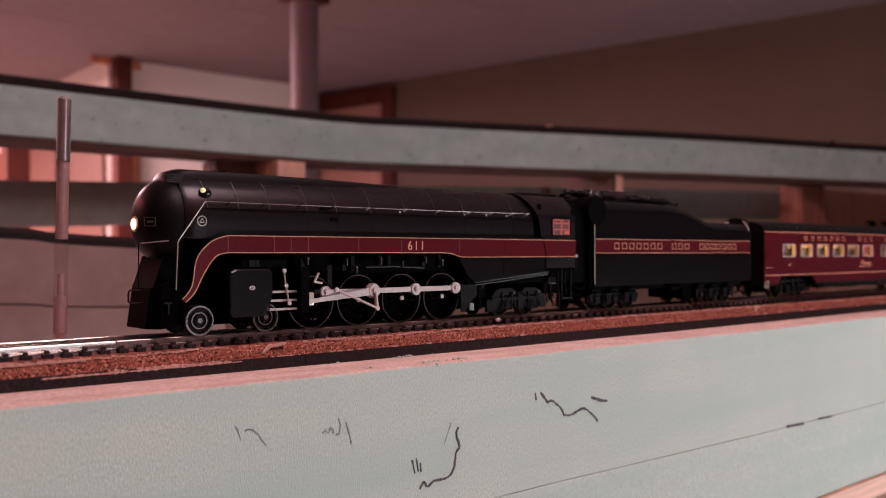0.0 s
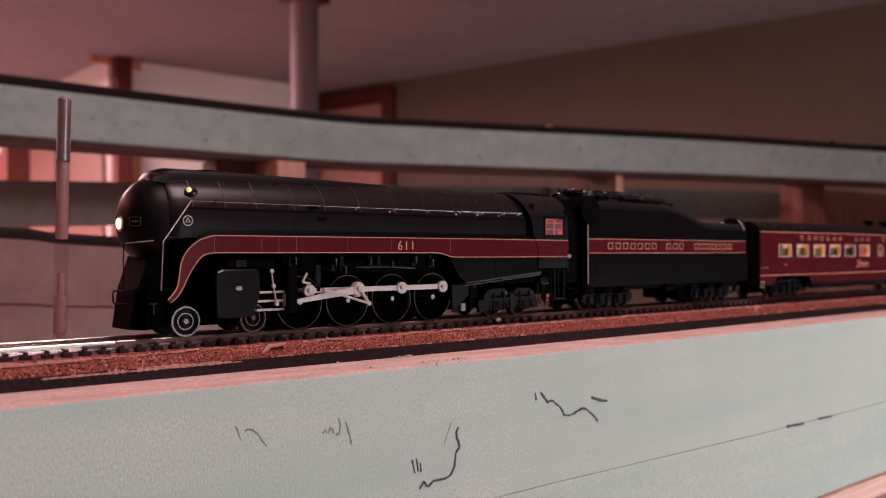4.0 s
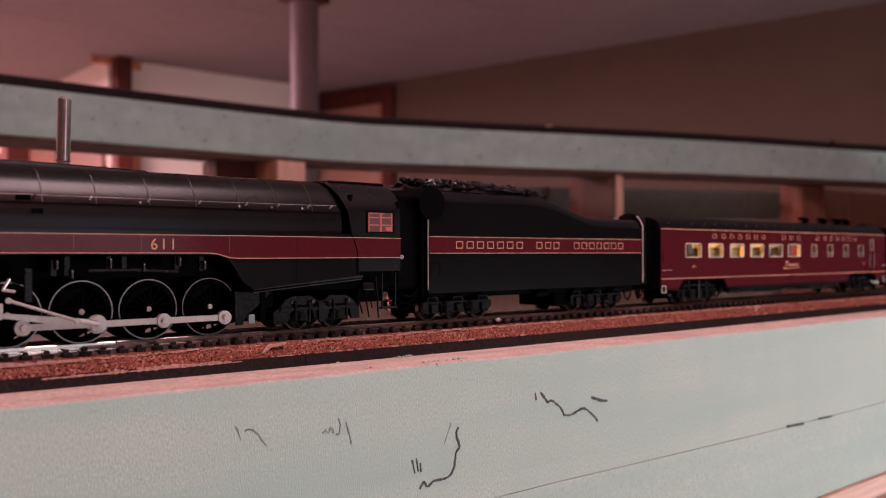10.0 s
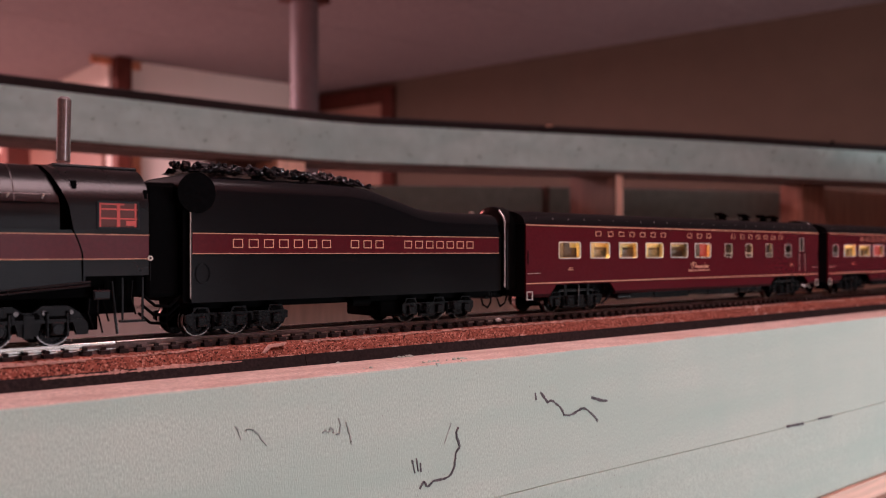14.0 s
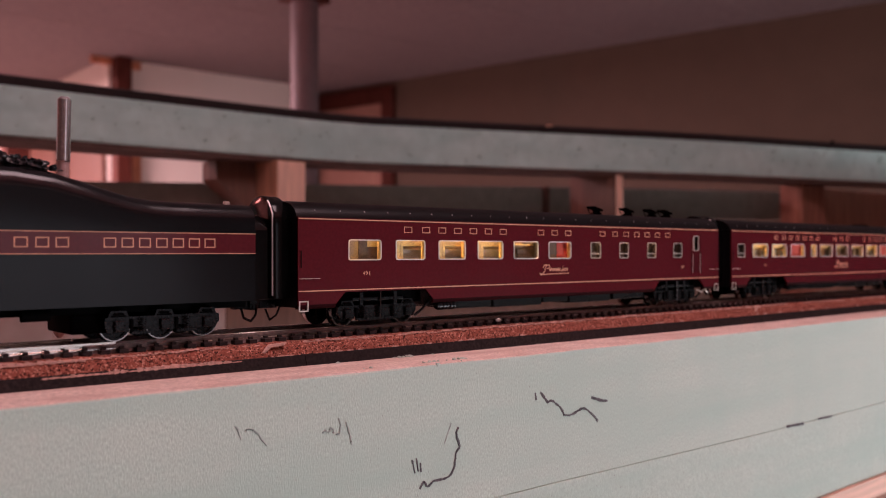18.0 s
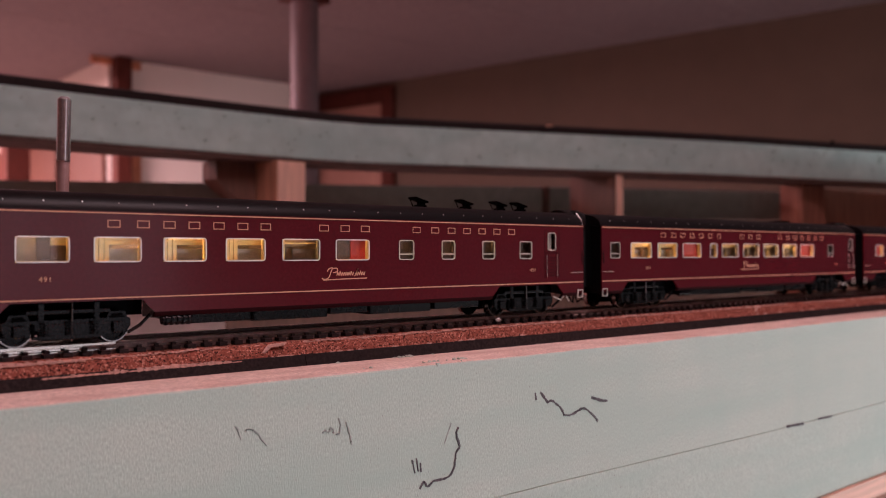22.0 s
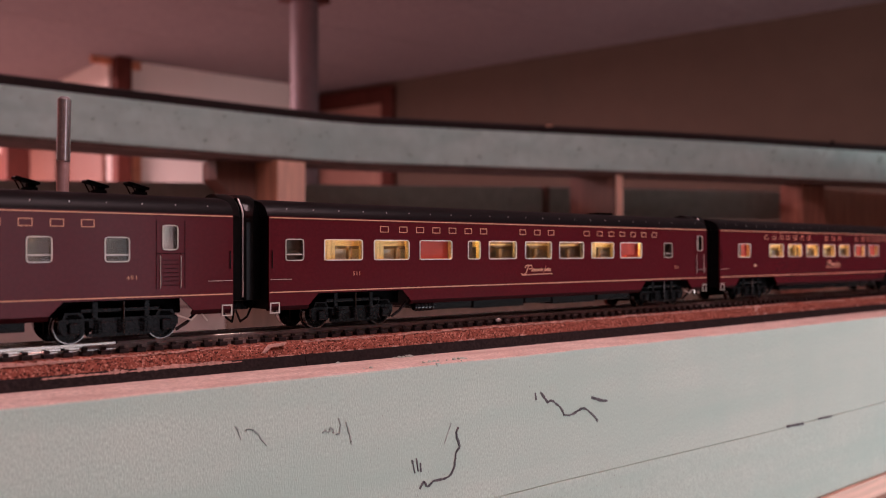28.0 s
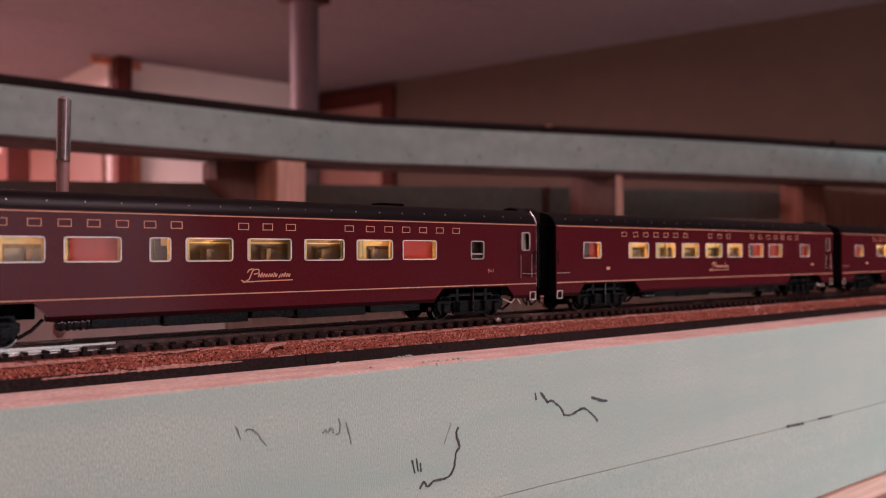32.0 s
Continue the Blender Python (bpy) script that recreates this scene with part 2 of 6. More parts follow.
M_JOINTLINE = material("pale_joint_line", (0.22, 0.09, 0.08), 0.5, grain=0.1)
M_GREYPALE = material("pale_grey_blind", (0.42, 0.40, 0.38), 0.8, grain=0.08, scale=500)
M_GREENGREY = material("grey_green_paint", (0.22, 0.32, 0.30), 0.6, grain=0.1)
M_CHROME = material("silver_trim", (0.60, 0.52, 0.46), 0.3, 0.45, grain=0.05)
M_WHITE = material("white_model_paint", (0.78, 0.74, 0.70), 0.5, grain=0.05)
M_CREAM = material("cream_interior_plastic", (0.80, 0.60, 0.28), 0.6, grain=0.06, scale=500)
M_TAN = material("tan_interior_seat", (0.30, 0.20, 0.11), 0.7, grain=0.15, scale=600)
M_GREY = material("grey_interior_plastic", (0.095, 0.062, 0.050), 0.7, grain=0.15, scale=600)
M_RED = material("red_interior_curtain", (0.48, 0.05, 0.04), 0.7, grain=0.1, scale=500)
M_CABRED = material("red_lit_cab_frame", (0.40, 0.06, 0.05), 0.5, grain=0.1, emit=(1.0, 0.14, 0.11), power=0.09)
M_LAMP = material("warm_interior_bulb", (1, 0.9, 0.7), 0.5, grain=0.0, emit=(1.0, 0.66, 0.27), power=112.0)
M_HEAD = material("headlight_bulb", (1, 0.95, 0.85), 0.5, grain=0.0, emit=(1.0, 0.72, 0.34), power=3.2)
M_CLASS = material("classification_lamp_lens", (0.7, 0.7, 0.3), 0.2, grain=0.0, emit=(0.95, 0.9, 0.45), power=0.35)
M_AISLE = material("grey_brown_interior_wall", (0.22, 0.17, 0.13), 0.7, grain=0.1, scale=500)
# ---- mesh tools; lengths in metres ----
MM = 0.001


def part(name, bm, mat, parent=None, label="", smooth=False, at=None):
    """One bmesh as one mesh object under a thing or part."""
    me = bpy.data.meshes.new(name)
    bmesh.ops.recalc_face_normals(bm, faces=bm.faces)
    bm.to_mesh(me)
    bm.free()
    if smooth:
        me.polygons.foreach_set("use_smooth", [True] * len(me.polygons))
        me.set_sharp_from_angle(angle=radians(38))
    if mat is not None:
        me.materials.append(mat)
    ob = new(name, me)
    if parent is not None:
        ob.parent = parent
    if at is not None:
        ob.matrix_basis = at
    if label:
        ob["label"] = label
    return ob


def empty(name, x, y, z, **tags):
    ob = new(name)
    ob.empty_display_size = 0.01
    ob.matrix_basis = pose(x, y, z)
    return tagged(ob, **tags)


def box(bm, x0, x1, y0, y1, z0, z1, bev=0.0):
    r = bmesh.ops.create_cube(bm, size=1.0)
    for v in r["verts"]:
        v.co = Vector((x0 + (v.co.x + 0.5) * (x1 - x0), y0 + (v.co.y + 0.5) * (y1 - y0), z0 + (v.co.z + 0.5) * (z1 - z0)))
    if bev:
        es = list({e for v in r["verts"] for e in v.link_edges})
        bmesh.ops.bevel(bm, geom=es, offset=bev, segments=2, affect="EDGES", profile=0.5)
    return bm


def boxes(*rows, bev=0.0):
    bm = bmesh.new()
    for r in rows:
        box(bm, *r, bev=bev)
    return bm


def tube(bm, a, b, r, n=10, r2=None):
    """A rod from a to b."""
    a, b = Vector(a), Vector(b)
    d = b - a
    m = Matrix.Translation((a + b) / 2) @ d.to_track_quat("Z", "Y").to_matrix().to_4x4()
    bmesh.ops.create_cone(bm, cap_ends=True, segments=n, radius1=r, radius2=r if r2 is None else r2, depth=d.length, matrix=m)
    return bm


def wire(bm, pts, r, n=8):
    for a, b in zip(pts, pts[1:]):
        tube(bm, a, b, r, n)
    for p in pts[1:-1]:
        bmesh.ops.create_icosphere(bm, subdivisions=1, radius=r, matrix=Matrix.Translation(p))
    return bm


def loft(bm, rings, closed=True, caps=True):
    """Skin rings of equal count."""
    vs = [[bm.verts.new(p) for p in ring] for ring in rings]
    n = len(vs[0])
    for a, b in zip(vs, vs[1:]):
        for i in range(n if closed else n - 1):
            bm.faces.new((a[i], a[(i + 1) % n], b[(i + 1) % n], b[i]))
    if caps:
        bm.faces.new(vs[0])
        bm.faces.new(list(reversed(vs[-1])))
    return bm


def prism(bm, outline, y0, y1):
    """An outline in x and z, given thickness along y."""
    return loft(bm, [[(x, y0, z) for x, z in outline], [(x, y1, z) for x, z in outline]])


def ribbon(bm, upper, lower, y0, y1):
    """A band between two lines of equal count in x and z, from y0 to y1."""
    rings = [[(a[0], y0, a[1]), (a[0], y1, a[1]), (b[0], y1, b[1]), (b[0], y0, b[1])] for a, b in zip(upper, lower)]
    return loft(bm, rings)


def plate(bm, xs, zs, holes, y0, y1):
    """A wall along x with rectangular holes (x0, x1, z0, z1); y0 is its outer face."""
    xs = sorted({*xs, *(h[0] for h in holes), *(h[1] for h in holes)})
    zs = sorted({*zs, *(h[2] for h in holes), *(h[3] for h in holes)})
    front = {(i, k): bm.verts.new((x, y0, z)) for i, x in enumerate(xs) for k, z in enumerate(zs)}
    back = {(i, k): bm.verts.new((x, y1, z)) for i, x in enumerate(xs) for k, z in enumerate(zs)}
    solid = {}
    for i in range(len(xs) - 1):
        for k in range(len(zs) - 1):
            cx, cz = (xs[i] + xs[i + 1]) / 2, (zs[k] + zs[k + 1]) / 2
            solid[i, k] = not any(h[0] < cx < h[1] and h[2] < cz < h[3] for h in holes)
    for (i, k), on in solid.items():
        if not on:
            continue
        q = [(i, k), (i + 1, k), (i + 1, k + 1), (i, k + 1)]
        bm.faces.new([front[c] for c in q])
        bm.faces.new([back[c] for c in reversed(q)])
        for (c, d), nb in (((q[0], q[1]), (i, k - 1)), ((q[1], q[2]), (i + 1, k)), ((q[2], q[3]), (i, k + 1)), ((q[3], q[0]), (i - 1, k))):
            if not solid.get(nb, False):
                bm.faces.new((front[d], front[c], back[c], back[d]))
    bmesh.ops.delete(bm, geom=[v for v in bm.verts if not v.link_faces], context="VERTS")
    return bm


def smooth_line(pts, steps=6):
    """A soft curve through a few points."""
    out = []
    P = [Vector(p) for p in pts]
    for i in range(len(P) - 1):
        a, b, c, d = P[max(i - 1, 0)], P[i], P[i + 1], P[min(i + 2, len(P) - 1)]
        for s in range(steps):
            t = s / steps
            out.append(0.5 * (2 * b + (c - a) * t + (2 * a - 5 * b + 4 * c - d) * t * t + (3 * b - a - 3 * c + d) * t ** 3))
    out.append(P[-1])
    return out


def sweep(bm, path, section):
    """Sweep a section of (offset to the left of the path, height) along a path of (x, y, z)."""
    rings = []
    for i, p in enumerate(path):
        d = path[min(i + 1, len(path) - 1)] - path[max(i - 1, 0)]
        left = Vector((-d.y, d.x, 0)).normalized()
        rings.append([tuple(p + left * o + Vector((0, 0, h))) for o, h in section])
    return loft(bm, rings)
# ---- the basement room ----
CEIL = 1.013
FLOOR = -1.19


def room():
    tagged(part("floor", boxes((-3.2, 4.6, -1.9, 7.4, FLOOR - 0.1, FLOOR)), M_FLOOR), "bare grey concrete basement floor", "floor", kind="structure")
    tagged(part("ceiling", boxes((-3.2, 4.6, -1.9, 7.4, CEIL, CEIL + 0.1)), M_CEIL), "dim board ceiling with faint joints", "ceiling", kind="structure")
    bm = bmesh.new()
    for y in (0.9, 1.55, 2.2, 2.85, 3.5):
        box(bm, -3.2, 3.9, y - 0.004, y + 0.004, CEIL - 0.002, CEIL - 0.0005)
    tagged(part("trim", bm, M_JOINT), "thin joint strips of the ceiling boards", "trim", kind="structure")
    # back wall with a recess at its left
    tagged(part("wall_north", boxes((1.587, 2.62, 4.06, 4.20, FLOOR, CEIL)), M_WALL), "pale painted basement wall in warm light", "wall", kind="structure")
    tagged(part("wall_recess", boxes((1.587, 1.687, 4.20, 7.2, FLOOR, CEIL)), M_WALL), "pale painted side wall of the recess", "wall", kind="structure")
    tagged(part("wall_recess_end", boxes((-3.0, 1.587, 7.1, 7.2, FLOOR, CEIL)), M_WALL), "pale wall at the end of the recess", "wall", kind="structure")
    tagged(part("wall_passage_end", boxes((2.62, 3.3, 5.3, 5.4, FLOOR, CEIL)), M_WALL), "pale wall at the end of the passage", "wall", kind="structure")
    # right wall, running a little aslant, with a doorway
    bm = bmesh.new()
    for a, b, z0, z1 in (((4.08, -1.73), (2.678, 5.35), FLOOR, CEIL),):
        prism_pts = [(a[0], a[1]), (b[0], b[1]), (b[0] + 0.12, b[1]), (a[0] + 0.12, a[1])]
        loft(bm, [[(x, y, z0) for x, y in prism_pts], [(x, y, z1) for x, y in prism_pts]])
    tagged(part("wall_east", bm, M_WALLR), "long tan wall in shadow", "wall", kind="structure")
    # South and west walls, never in view, are dark so the train reflects little.
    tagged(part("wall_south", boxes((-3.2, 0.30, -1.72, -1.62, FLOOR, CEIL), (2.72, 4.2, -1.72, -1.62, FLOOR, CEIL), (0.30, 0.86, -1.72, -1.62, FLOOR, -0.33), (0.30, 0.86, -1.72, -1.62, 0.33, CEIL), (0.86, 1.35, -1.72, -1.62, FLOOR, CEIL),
                                  (1.35, 2.72, -1.72, -1.62, FLOOR + 0.60, CEIL), (1.35, 1.38, -1.72, -1.62, FLOOR, FLOOR + 0.60)), M_WALLR), "unseen wall with two window openings, coloured dark to limit reflections", "wall", kind="structure")
    tagged(part("wall_west", boxes((-3.1, -3.0, -1.73, 7.3, FLOOR, CEIL)), M_WALLR), "unseen basement wall, coloured dark to limit reflections", "wall", kind="structure")
    tagged(part("window_1", boxes((0.30, 0.86, -1.68, -1.65, -0.33, -0.28), (0.30, 0.86, -1.68, -1.65, 0.28, 0.33), (0.30, 0.35, -1.68, -1.65, -0.28, 0.28),
                                  (0.81, 0.86, -1.68, -1.65, -0.28, 0.28), (0.565, 0.595, -1.68, -1.65, -0.28, 0.28)), M_WHITE),
           "white framed basement window letting in daylight", "window", kind="structure")
    # Unseen frame added round the low fill light.
    w = tagged(empty("low_fill_window", 2.05, -1.67, FLOOR), "added white window frame, out of view, round the low fill light", "window", kind="structure")
    part("window_frame", boxes((-0.67, 0.67, -0.03, 0.03, 0, 0.05), (-0.67, 0.67, -0.03, 0.03, 0.55, 0.60), (-0.67, -0.61, -0.03, 0.03, 0.05, 0.55), (0.61, 0.67, -0.03, 0.03, 0.05, 0.55),
                               (-0.03, 0.03, -0.02, 0.02, 0.05, 0.55)), M_WHITE, w)
    # doorway in the right wall
    d = tagged(empty("door_1", 2.934, 4.054, FLOOR), "pale door in a dark red stained wooden frame", "door", kind="structure")
    d.matrix_basis = pose(2.934, 4.054, FLOOR, 0, 0, 11.2)
    part("door_frame", boxes((-0.035, 0.0, -0.47, -0.385, 0, 2.175), (-0.035, 0.0, 0.395, 0.48, 0, 2.175), (-0.0355, 0.0, -0.47, 0.48, 2.085, 2.176), bev=0.004), M_DARKWOOD, d)
    part("door_leaf", boxes((-0.018, -0.001, -0.384, 0.394, 0.01, 2.084)), M_DOOR, d, "plain tan door leaf")
    # posts and trim of the back wall
    p = tagged(empty("wooden_post", 1.64, 4.0, FLOOR), "dark red stained wooden post at the wall corner", "post")
    part("shaft", boxes((-0.04, 0.035, -0.03, 0.05, 0, CEIL - FLOOR), bev=0.006), M_DARKWOOD, p)
    tagged(part("trim_1", boxes((1.50, 1.598, 4.035, 4.058, CEIL - 0.035, CEIL - 0.003)), M_TRIM), "orange stained wooden ceiling trim", "trim", kind="structure")
    tagged(part("trim_2", boxes((1.677, 1.745, 4.035, 4.058, CEIL - 0.045, CEIL - 0.003)), M_TRIM), "orange stained wooden ceiling trim", "trim", kind="structure")
    tagged(part("trim_3", boxes((1.677, 1.745, 4.035, 4.058, FLOOR, 0.66)), M_TRIM), "orange stained wooden casing beside the post", "trim", kind="structure")
    tagged(part("wainscot", boxes((1.565, 1.585, 4.07, 6.9, FLOOR, 0.70)), M_PANEL), "orange wooden panelling low on the recess wall", "panelling", kind="structure")
    c = tagged(empty("wooden_post", 1.36, 4.8, FLOOR), "dark red wooden post in the recess", "post")
    part("shaft", boxes((-0.06, 0.06, -0.06, 0.06, 0, 1.9), bev=0.006), M_DARKWOOD, c)
    # steel column under the ceiling
    c = tagged(empty("steel_column", 1.512, 2.125, FLOOR), "round grey painted steel basement column", "column")
    bm = bmesh.new()
    tube(bm, (0, 0, 0.01), (0, 0, CEIL - FLOOR - 0.012), 0.0445, 32)
    part("shaft", bm, M_COLUMN, c, smooth=True)
    part("cap_plate", boxes((-0.1, 0.1, -0.07, 0.07, CEIL - FLOOR - 0.012, CEIL - FLOOR)), M_COLUMN, c)
    part("saddle", boxes((-0.068, 0.068, -0.05, 0.05, 0.850 - FLOOR, CEIL - FLOOR - 0.0125), bev=0.004), M_DARKWOOD, c, "dark wooden saddle block on the column")
    part("base_plate", boxes((-0.1, 0.1, -0.1, 0.1, 0, 0.01)), M_COLUMN, c)
    # lamp fittings, outside the view, added to go with the lights
    f = tagged(empty("ceiling_lamp", 0.42, 3.35, CEIL), "added square flush ceiling lamp, out of view", "lamp")
    part("housing", boxes((-0.34, 0.34, -0.34, 0.34, -0.06, 0), bev=0.005), M_WHITE, f)
    f = tagged(empty("ceiling_lamp", 0.30, -0.42, CEIL), "added square flush ceiling lamp, out of view", "lamp")
    part("housing", boxes((-0.28, 0.28, -0.28, 0.28, -0.06, 0), bev=0.005), M_WHITE, f)
    f = tagged(empty("ceiling_lamp", 0.15, 5.3, CEIL), "added square flush ceiling lamp, out of view", "lamp")
    part("housing", boxes((-0.29, 0.29, -0.29, 0.29, -0.06, 0), bev=0.005), M_WHITE, f)
    f = tagged(empty("added_floor_lamp", 0.45, -1.15, FLOOR), "added uplighter floor lamp with a bowl shade, out of view", "lamp")
    bm = bmesh.new()
    tube(bm, (0, 0, 0), (0, 0, 0.02), 0.14, 28)
    part("base", bm, M_BLACKDULL, f, smooth=True)
    bm = bmesh.new()
    tube(bm, (0, 0, 0.02), (0, 0, 0.45 - FLOOR - 0.06), 0.012, 14)
    part("pole", bm, M_BLACKDULL, f, smooth=True)
    bm = bmesh.new()
    tube(bm, (0, 0, 0.45 - FLOOR - 0.06), (0, 0, 0.45 - FLOOR), 0.06, 28, 0.17)
    part("bowl", bm, M_WHITE, f, smooth=True)
    f = tagged(empty("added_pendant", -0.60, 1.5, CEIL), "added bare bulb on a ceiling cord, out of view", "lamp")
    bm = bmesh.new()
    tube(bm, (0, 0, 0), (0, 0, -0.29), 0.004, 8)
    part("cord", bm, M_BLACKDULL, f)
    bm = bmesh.new()
    tube(bm, (0, 0, -0.29), (0, 0, -0.31), 0.02, 16)
    part("socket", bm, M_BLACKDULL, f)


room()
# ---- benchwork: foam sheets, roadbed, track ----
def seam(x):
    """Height of the joint between the two foam sheets, sagging a little along the bench."""
    return -0.0560 - 0.0023 * min(1.0, max(0.0, (x - 0.28) / 0.2))


def swell(x):
    """Height of the foam's upper face: it rises a little towards the start of the bench and dips along it."""
    pts = ((-2.0, 0.0010), (0.06, 0.0010), (0.16, 0.0004), (0.23, 0.0), (0.40, -0.0008), (3.0, -0.0008))
    return float(np.interp(x, [p[0] for p in pts], [p[1] for p in pts]))


def near_bench():
    X0, X1 = -1.0, 2.2
    # upper foam sheet, its top edge rubbed round and torn
    bm = bmesh.new()
    n = 420
    rings = []
    for i in range(n + 1):
        x = X0 + (X1 - X0) * i / n
        w = 0.0006 * noise.noise((x * 40, 0, 0)) + 0.0004 * noise.noise((x * 160, 3, 0))
        c = 0.0005 + 0.0004 * noise.noise((x * 25, 7, 0)) + 0.0003 * noise.noise((x * 120, 1, 6))
        e = -0.0462 + 0.0008 * noise.noise((x * 9, 2, 5)) + w
        f = swell(x)
        rings.append([(x, 0.060, seam(x) + 0.0001), (x, 0.060, f), (x, -0.030, f), (x, e, f), (x, -0.0471, f - 0.0002 - c * 0.4), (x, -0.0475, f - c - 0.0003), (x, -0.0475, seam(x) + 0.0001)])
    loft(bm, rings)
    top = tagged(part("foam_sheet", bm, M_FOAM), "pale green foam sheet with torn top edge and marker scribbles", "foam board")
    # Upward faces get the pinker material that carries the warm light.
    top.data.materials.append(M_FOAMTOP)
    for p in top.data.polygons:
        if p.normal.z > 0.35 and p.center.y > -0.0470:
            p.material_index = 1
    low = bmesh.new()
    loft(low, [[(x, 0.060, -0.1055), (x, 0.060, seam(x) - 0.0002), (x, -0.0476, seam(x) - 0.0002), (x, -0.0478, seam(x) - 0.0004), (x, -0.0478, -0.1055)]
               for x in (X0 + (X1 - X0) * i / 60 for i in range(61))])
    tagged(part("foam_sheet", low, M_FOAM), "pale green foam sheet under the upper one", "foam board")
    # The board's hidden back part is added to keep low light off the far decks.
    tagged(part("plywood_base", boxes((X0, X1, -0.050, 0.27, -0.118, -0.1058)), M_PLY), "orange plywood board under the foam sheets, widened unseen to block light", "board")
    for x in (-0.6, 0.35, 1.3, 2.05):
        leg = tagged(empty("bench_leg", x, 0.005, FLOOR), "pine bench leg standing on the floor", "leg", group="bench legs")
        part("post", boxes((-0.044, 0.044, -0.019, 0.019, 0, -0.1182 - FLOOR)), M_PINE, leg)
    return top


def pen_line(parent, r, *pts):
    """A black marker stroke of half width r on the sheet's face, through points in x and z."""
    y = -0.0477 if pts[0][1] > -0.056 else -0.0480
    bm = bmesh.new()
    rnd = random.Random(int(abs(pts[0][0]) * 1e6))
    pts = smooth_line(pts, 4) if len(pts) > 2 else pts
    last = Vector((0, 0))
    for a, b in zip(pts, pts[1:]):
        a, b = Vector(a), Vector(b)
        k = max(1, int((b - a).length / 0.0009))
        side = Vector((-(b - a).y, (b - a).x)).normalized() * 0.00022 if (b - a).length else Vector((0, 0))
        sway = side * rnd.uniform(-1, 1)
        a, b = a + last, b + sway
        last = sway
        for i in range(k):
            p, q = a.lerp(b, i / k), a.lerp(b, (i + 1) / k)
            d = q - p
            w = Vector((-d.y, d.x)).normalized() * r * rnd.uniform(1.0, 2.1)
            box_pts = [p - w - d * 0.2, q - w + d * 0.2, q + w + d * 0.2, p + w - d * 0.2]
            prism(bm, [(v.x, v.y) for v in box_pts], y, y + 0.0003)
    part("marker_stroke", bm, M_INK if r > 0.00016 else M_FAINT, parent, "black marker pen line")


def roadbed_and_track():
    X0, X1 = -0.95, 1.70
    under = tagged(empty("underlay_strip", 0, 0, 0), "black crumbly underlay strip on the foam", "underlay")
    ends = (X0, -0.42, 0.1752, 0.62, 1.15, X1)
    for a, b in zip(ends, ends[1:]):
        rings = []
        n = int((b - a) / 0.0045)
        for i in range(n + 1):
            x = a + (b - a - 0.0003) * i / n
            w = 0.0006 * noise.noise((x * 60, 1, 0)) + 0.0003 * noise.noise((x * 300, 6, 2))
            f = swell(x)
            rings.append([(x, -0.0213 + w, f), (x, -0.0200 + w, 0.0042 + f * 0.5), (x, 0.0200, 0.0042 + f * 0.5), (x, 0.0213, f)])
        part("strip", loft(bmesh.new(), rings), M_SUB, under)
    bm = bmesh.new()
    rings = []
    n = 900
    for i in range(n + 1):
        x = X0 + (X1 - X0) * i / n
        w = 0.0007 * noise.noise((x * 70, 5, 0)) + 0.0005 * noise.noise((x * 400, 9, 0))
        u = 0.0006 * noise.noise((x * 90, 2, 4))
        rings.append([(x, -0.0190 + w, 0.0038), (x, -0.0178 + u, 0.0072), (x, -0.0162 + u, 0.0091), (x, 0.0160, 0.0091), (x, 0.0185, 0.0038)])
    loft(bm, rings)
    bed = tagged(part("cork_roadbed", bm, M_CORK), "brown crumbled cork roadbed with frayed cut edge", "roadbed")
    # frayed fibres along the cork's cut edges
    rnd = random.Random(11)
    bm = bmesh.new()
    x = -0.05
    while x < 1.25:
        L = rnd.uniform(0.0008, 0.0034)
        on = noise.noise((x * 28, 3, 1)) + (0.55 if 0.22 < x < 0.5 else 0.2)
        if on > 0.12 or rnd.random() < 0.12:
            y, z, h = -0.0167 + rnd.uniform(-0.0004, 0.0003), 0.0085 + rnd.uniform(-0.0002, 0.0004), rnd.uniform(0.00015, 0.0005) * (1.0 + max(0.0, on))
            prism(bm, [(x, z), (x + L * 0.2, z + h), (x + L * 0.7, z + h * rnd.uniform(0.5, 1.1)), (x + L * 1.15, z + h * 0.3), (x + L * 0.6, z - h * 0.3)], y - 0.0004, y + 0.0006)
        if rnd.random() < 0.12 and noise.noise((x * 14, 8, 1)) > -0.1:
            z = 0.0042
            prism(bm, [(x, z), (x + L * 0.4, z + 0.0005), (x + L * 1.3, z + 0.0003), (x + L, z - 0.0003)], -0.0197, -0.0190)
        x += L
    x = 0.082
    while x < 0.145:
        L = rnd.uniform(0.0018, 0.0042)
        k = 0.5 + 0.5 * math.sin((x - 0.082) / 0.063 * math.pi)
        h = (0.0002 + 0.0010 * k) * rnd.uniform(0.2, 1.15)
        prism(bm, [(x, 0.0040), (x + L * 0.5, 0.0039 + h), (x + L * 1.2, 0.0040 + h * 0.6), (x + L * 1.1, 0.0038), (x + L * 0.4, 0.0038 - h * 0.3)], -0.0204, -0.0192)
        x += L
    x = 0.066
    while x < 0.094:
        L = rnd.uniform(0.002, 0.004)
        prism(bm, [(x, 0.0082), (x + L * 0.5, 0.0090), (x + L * 1.2, 0.0086), (x + L, 0.0079)], -0.0176, -0.0168)
        x += L
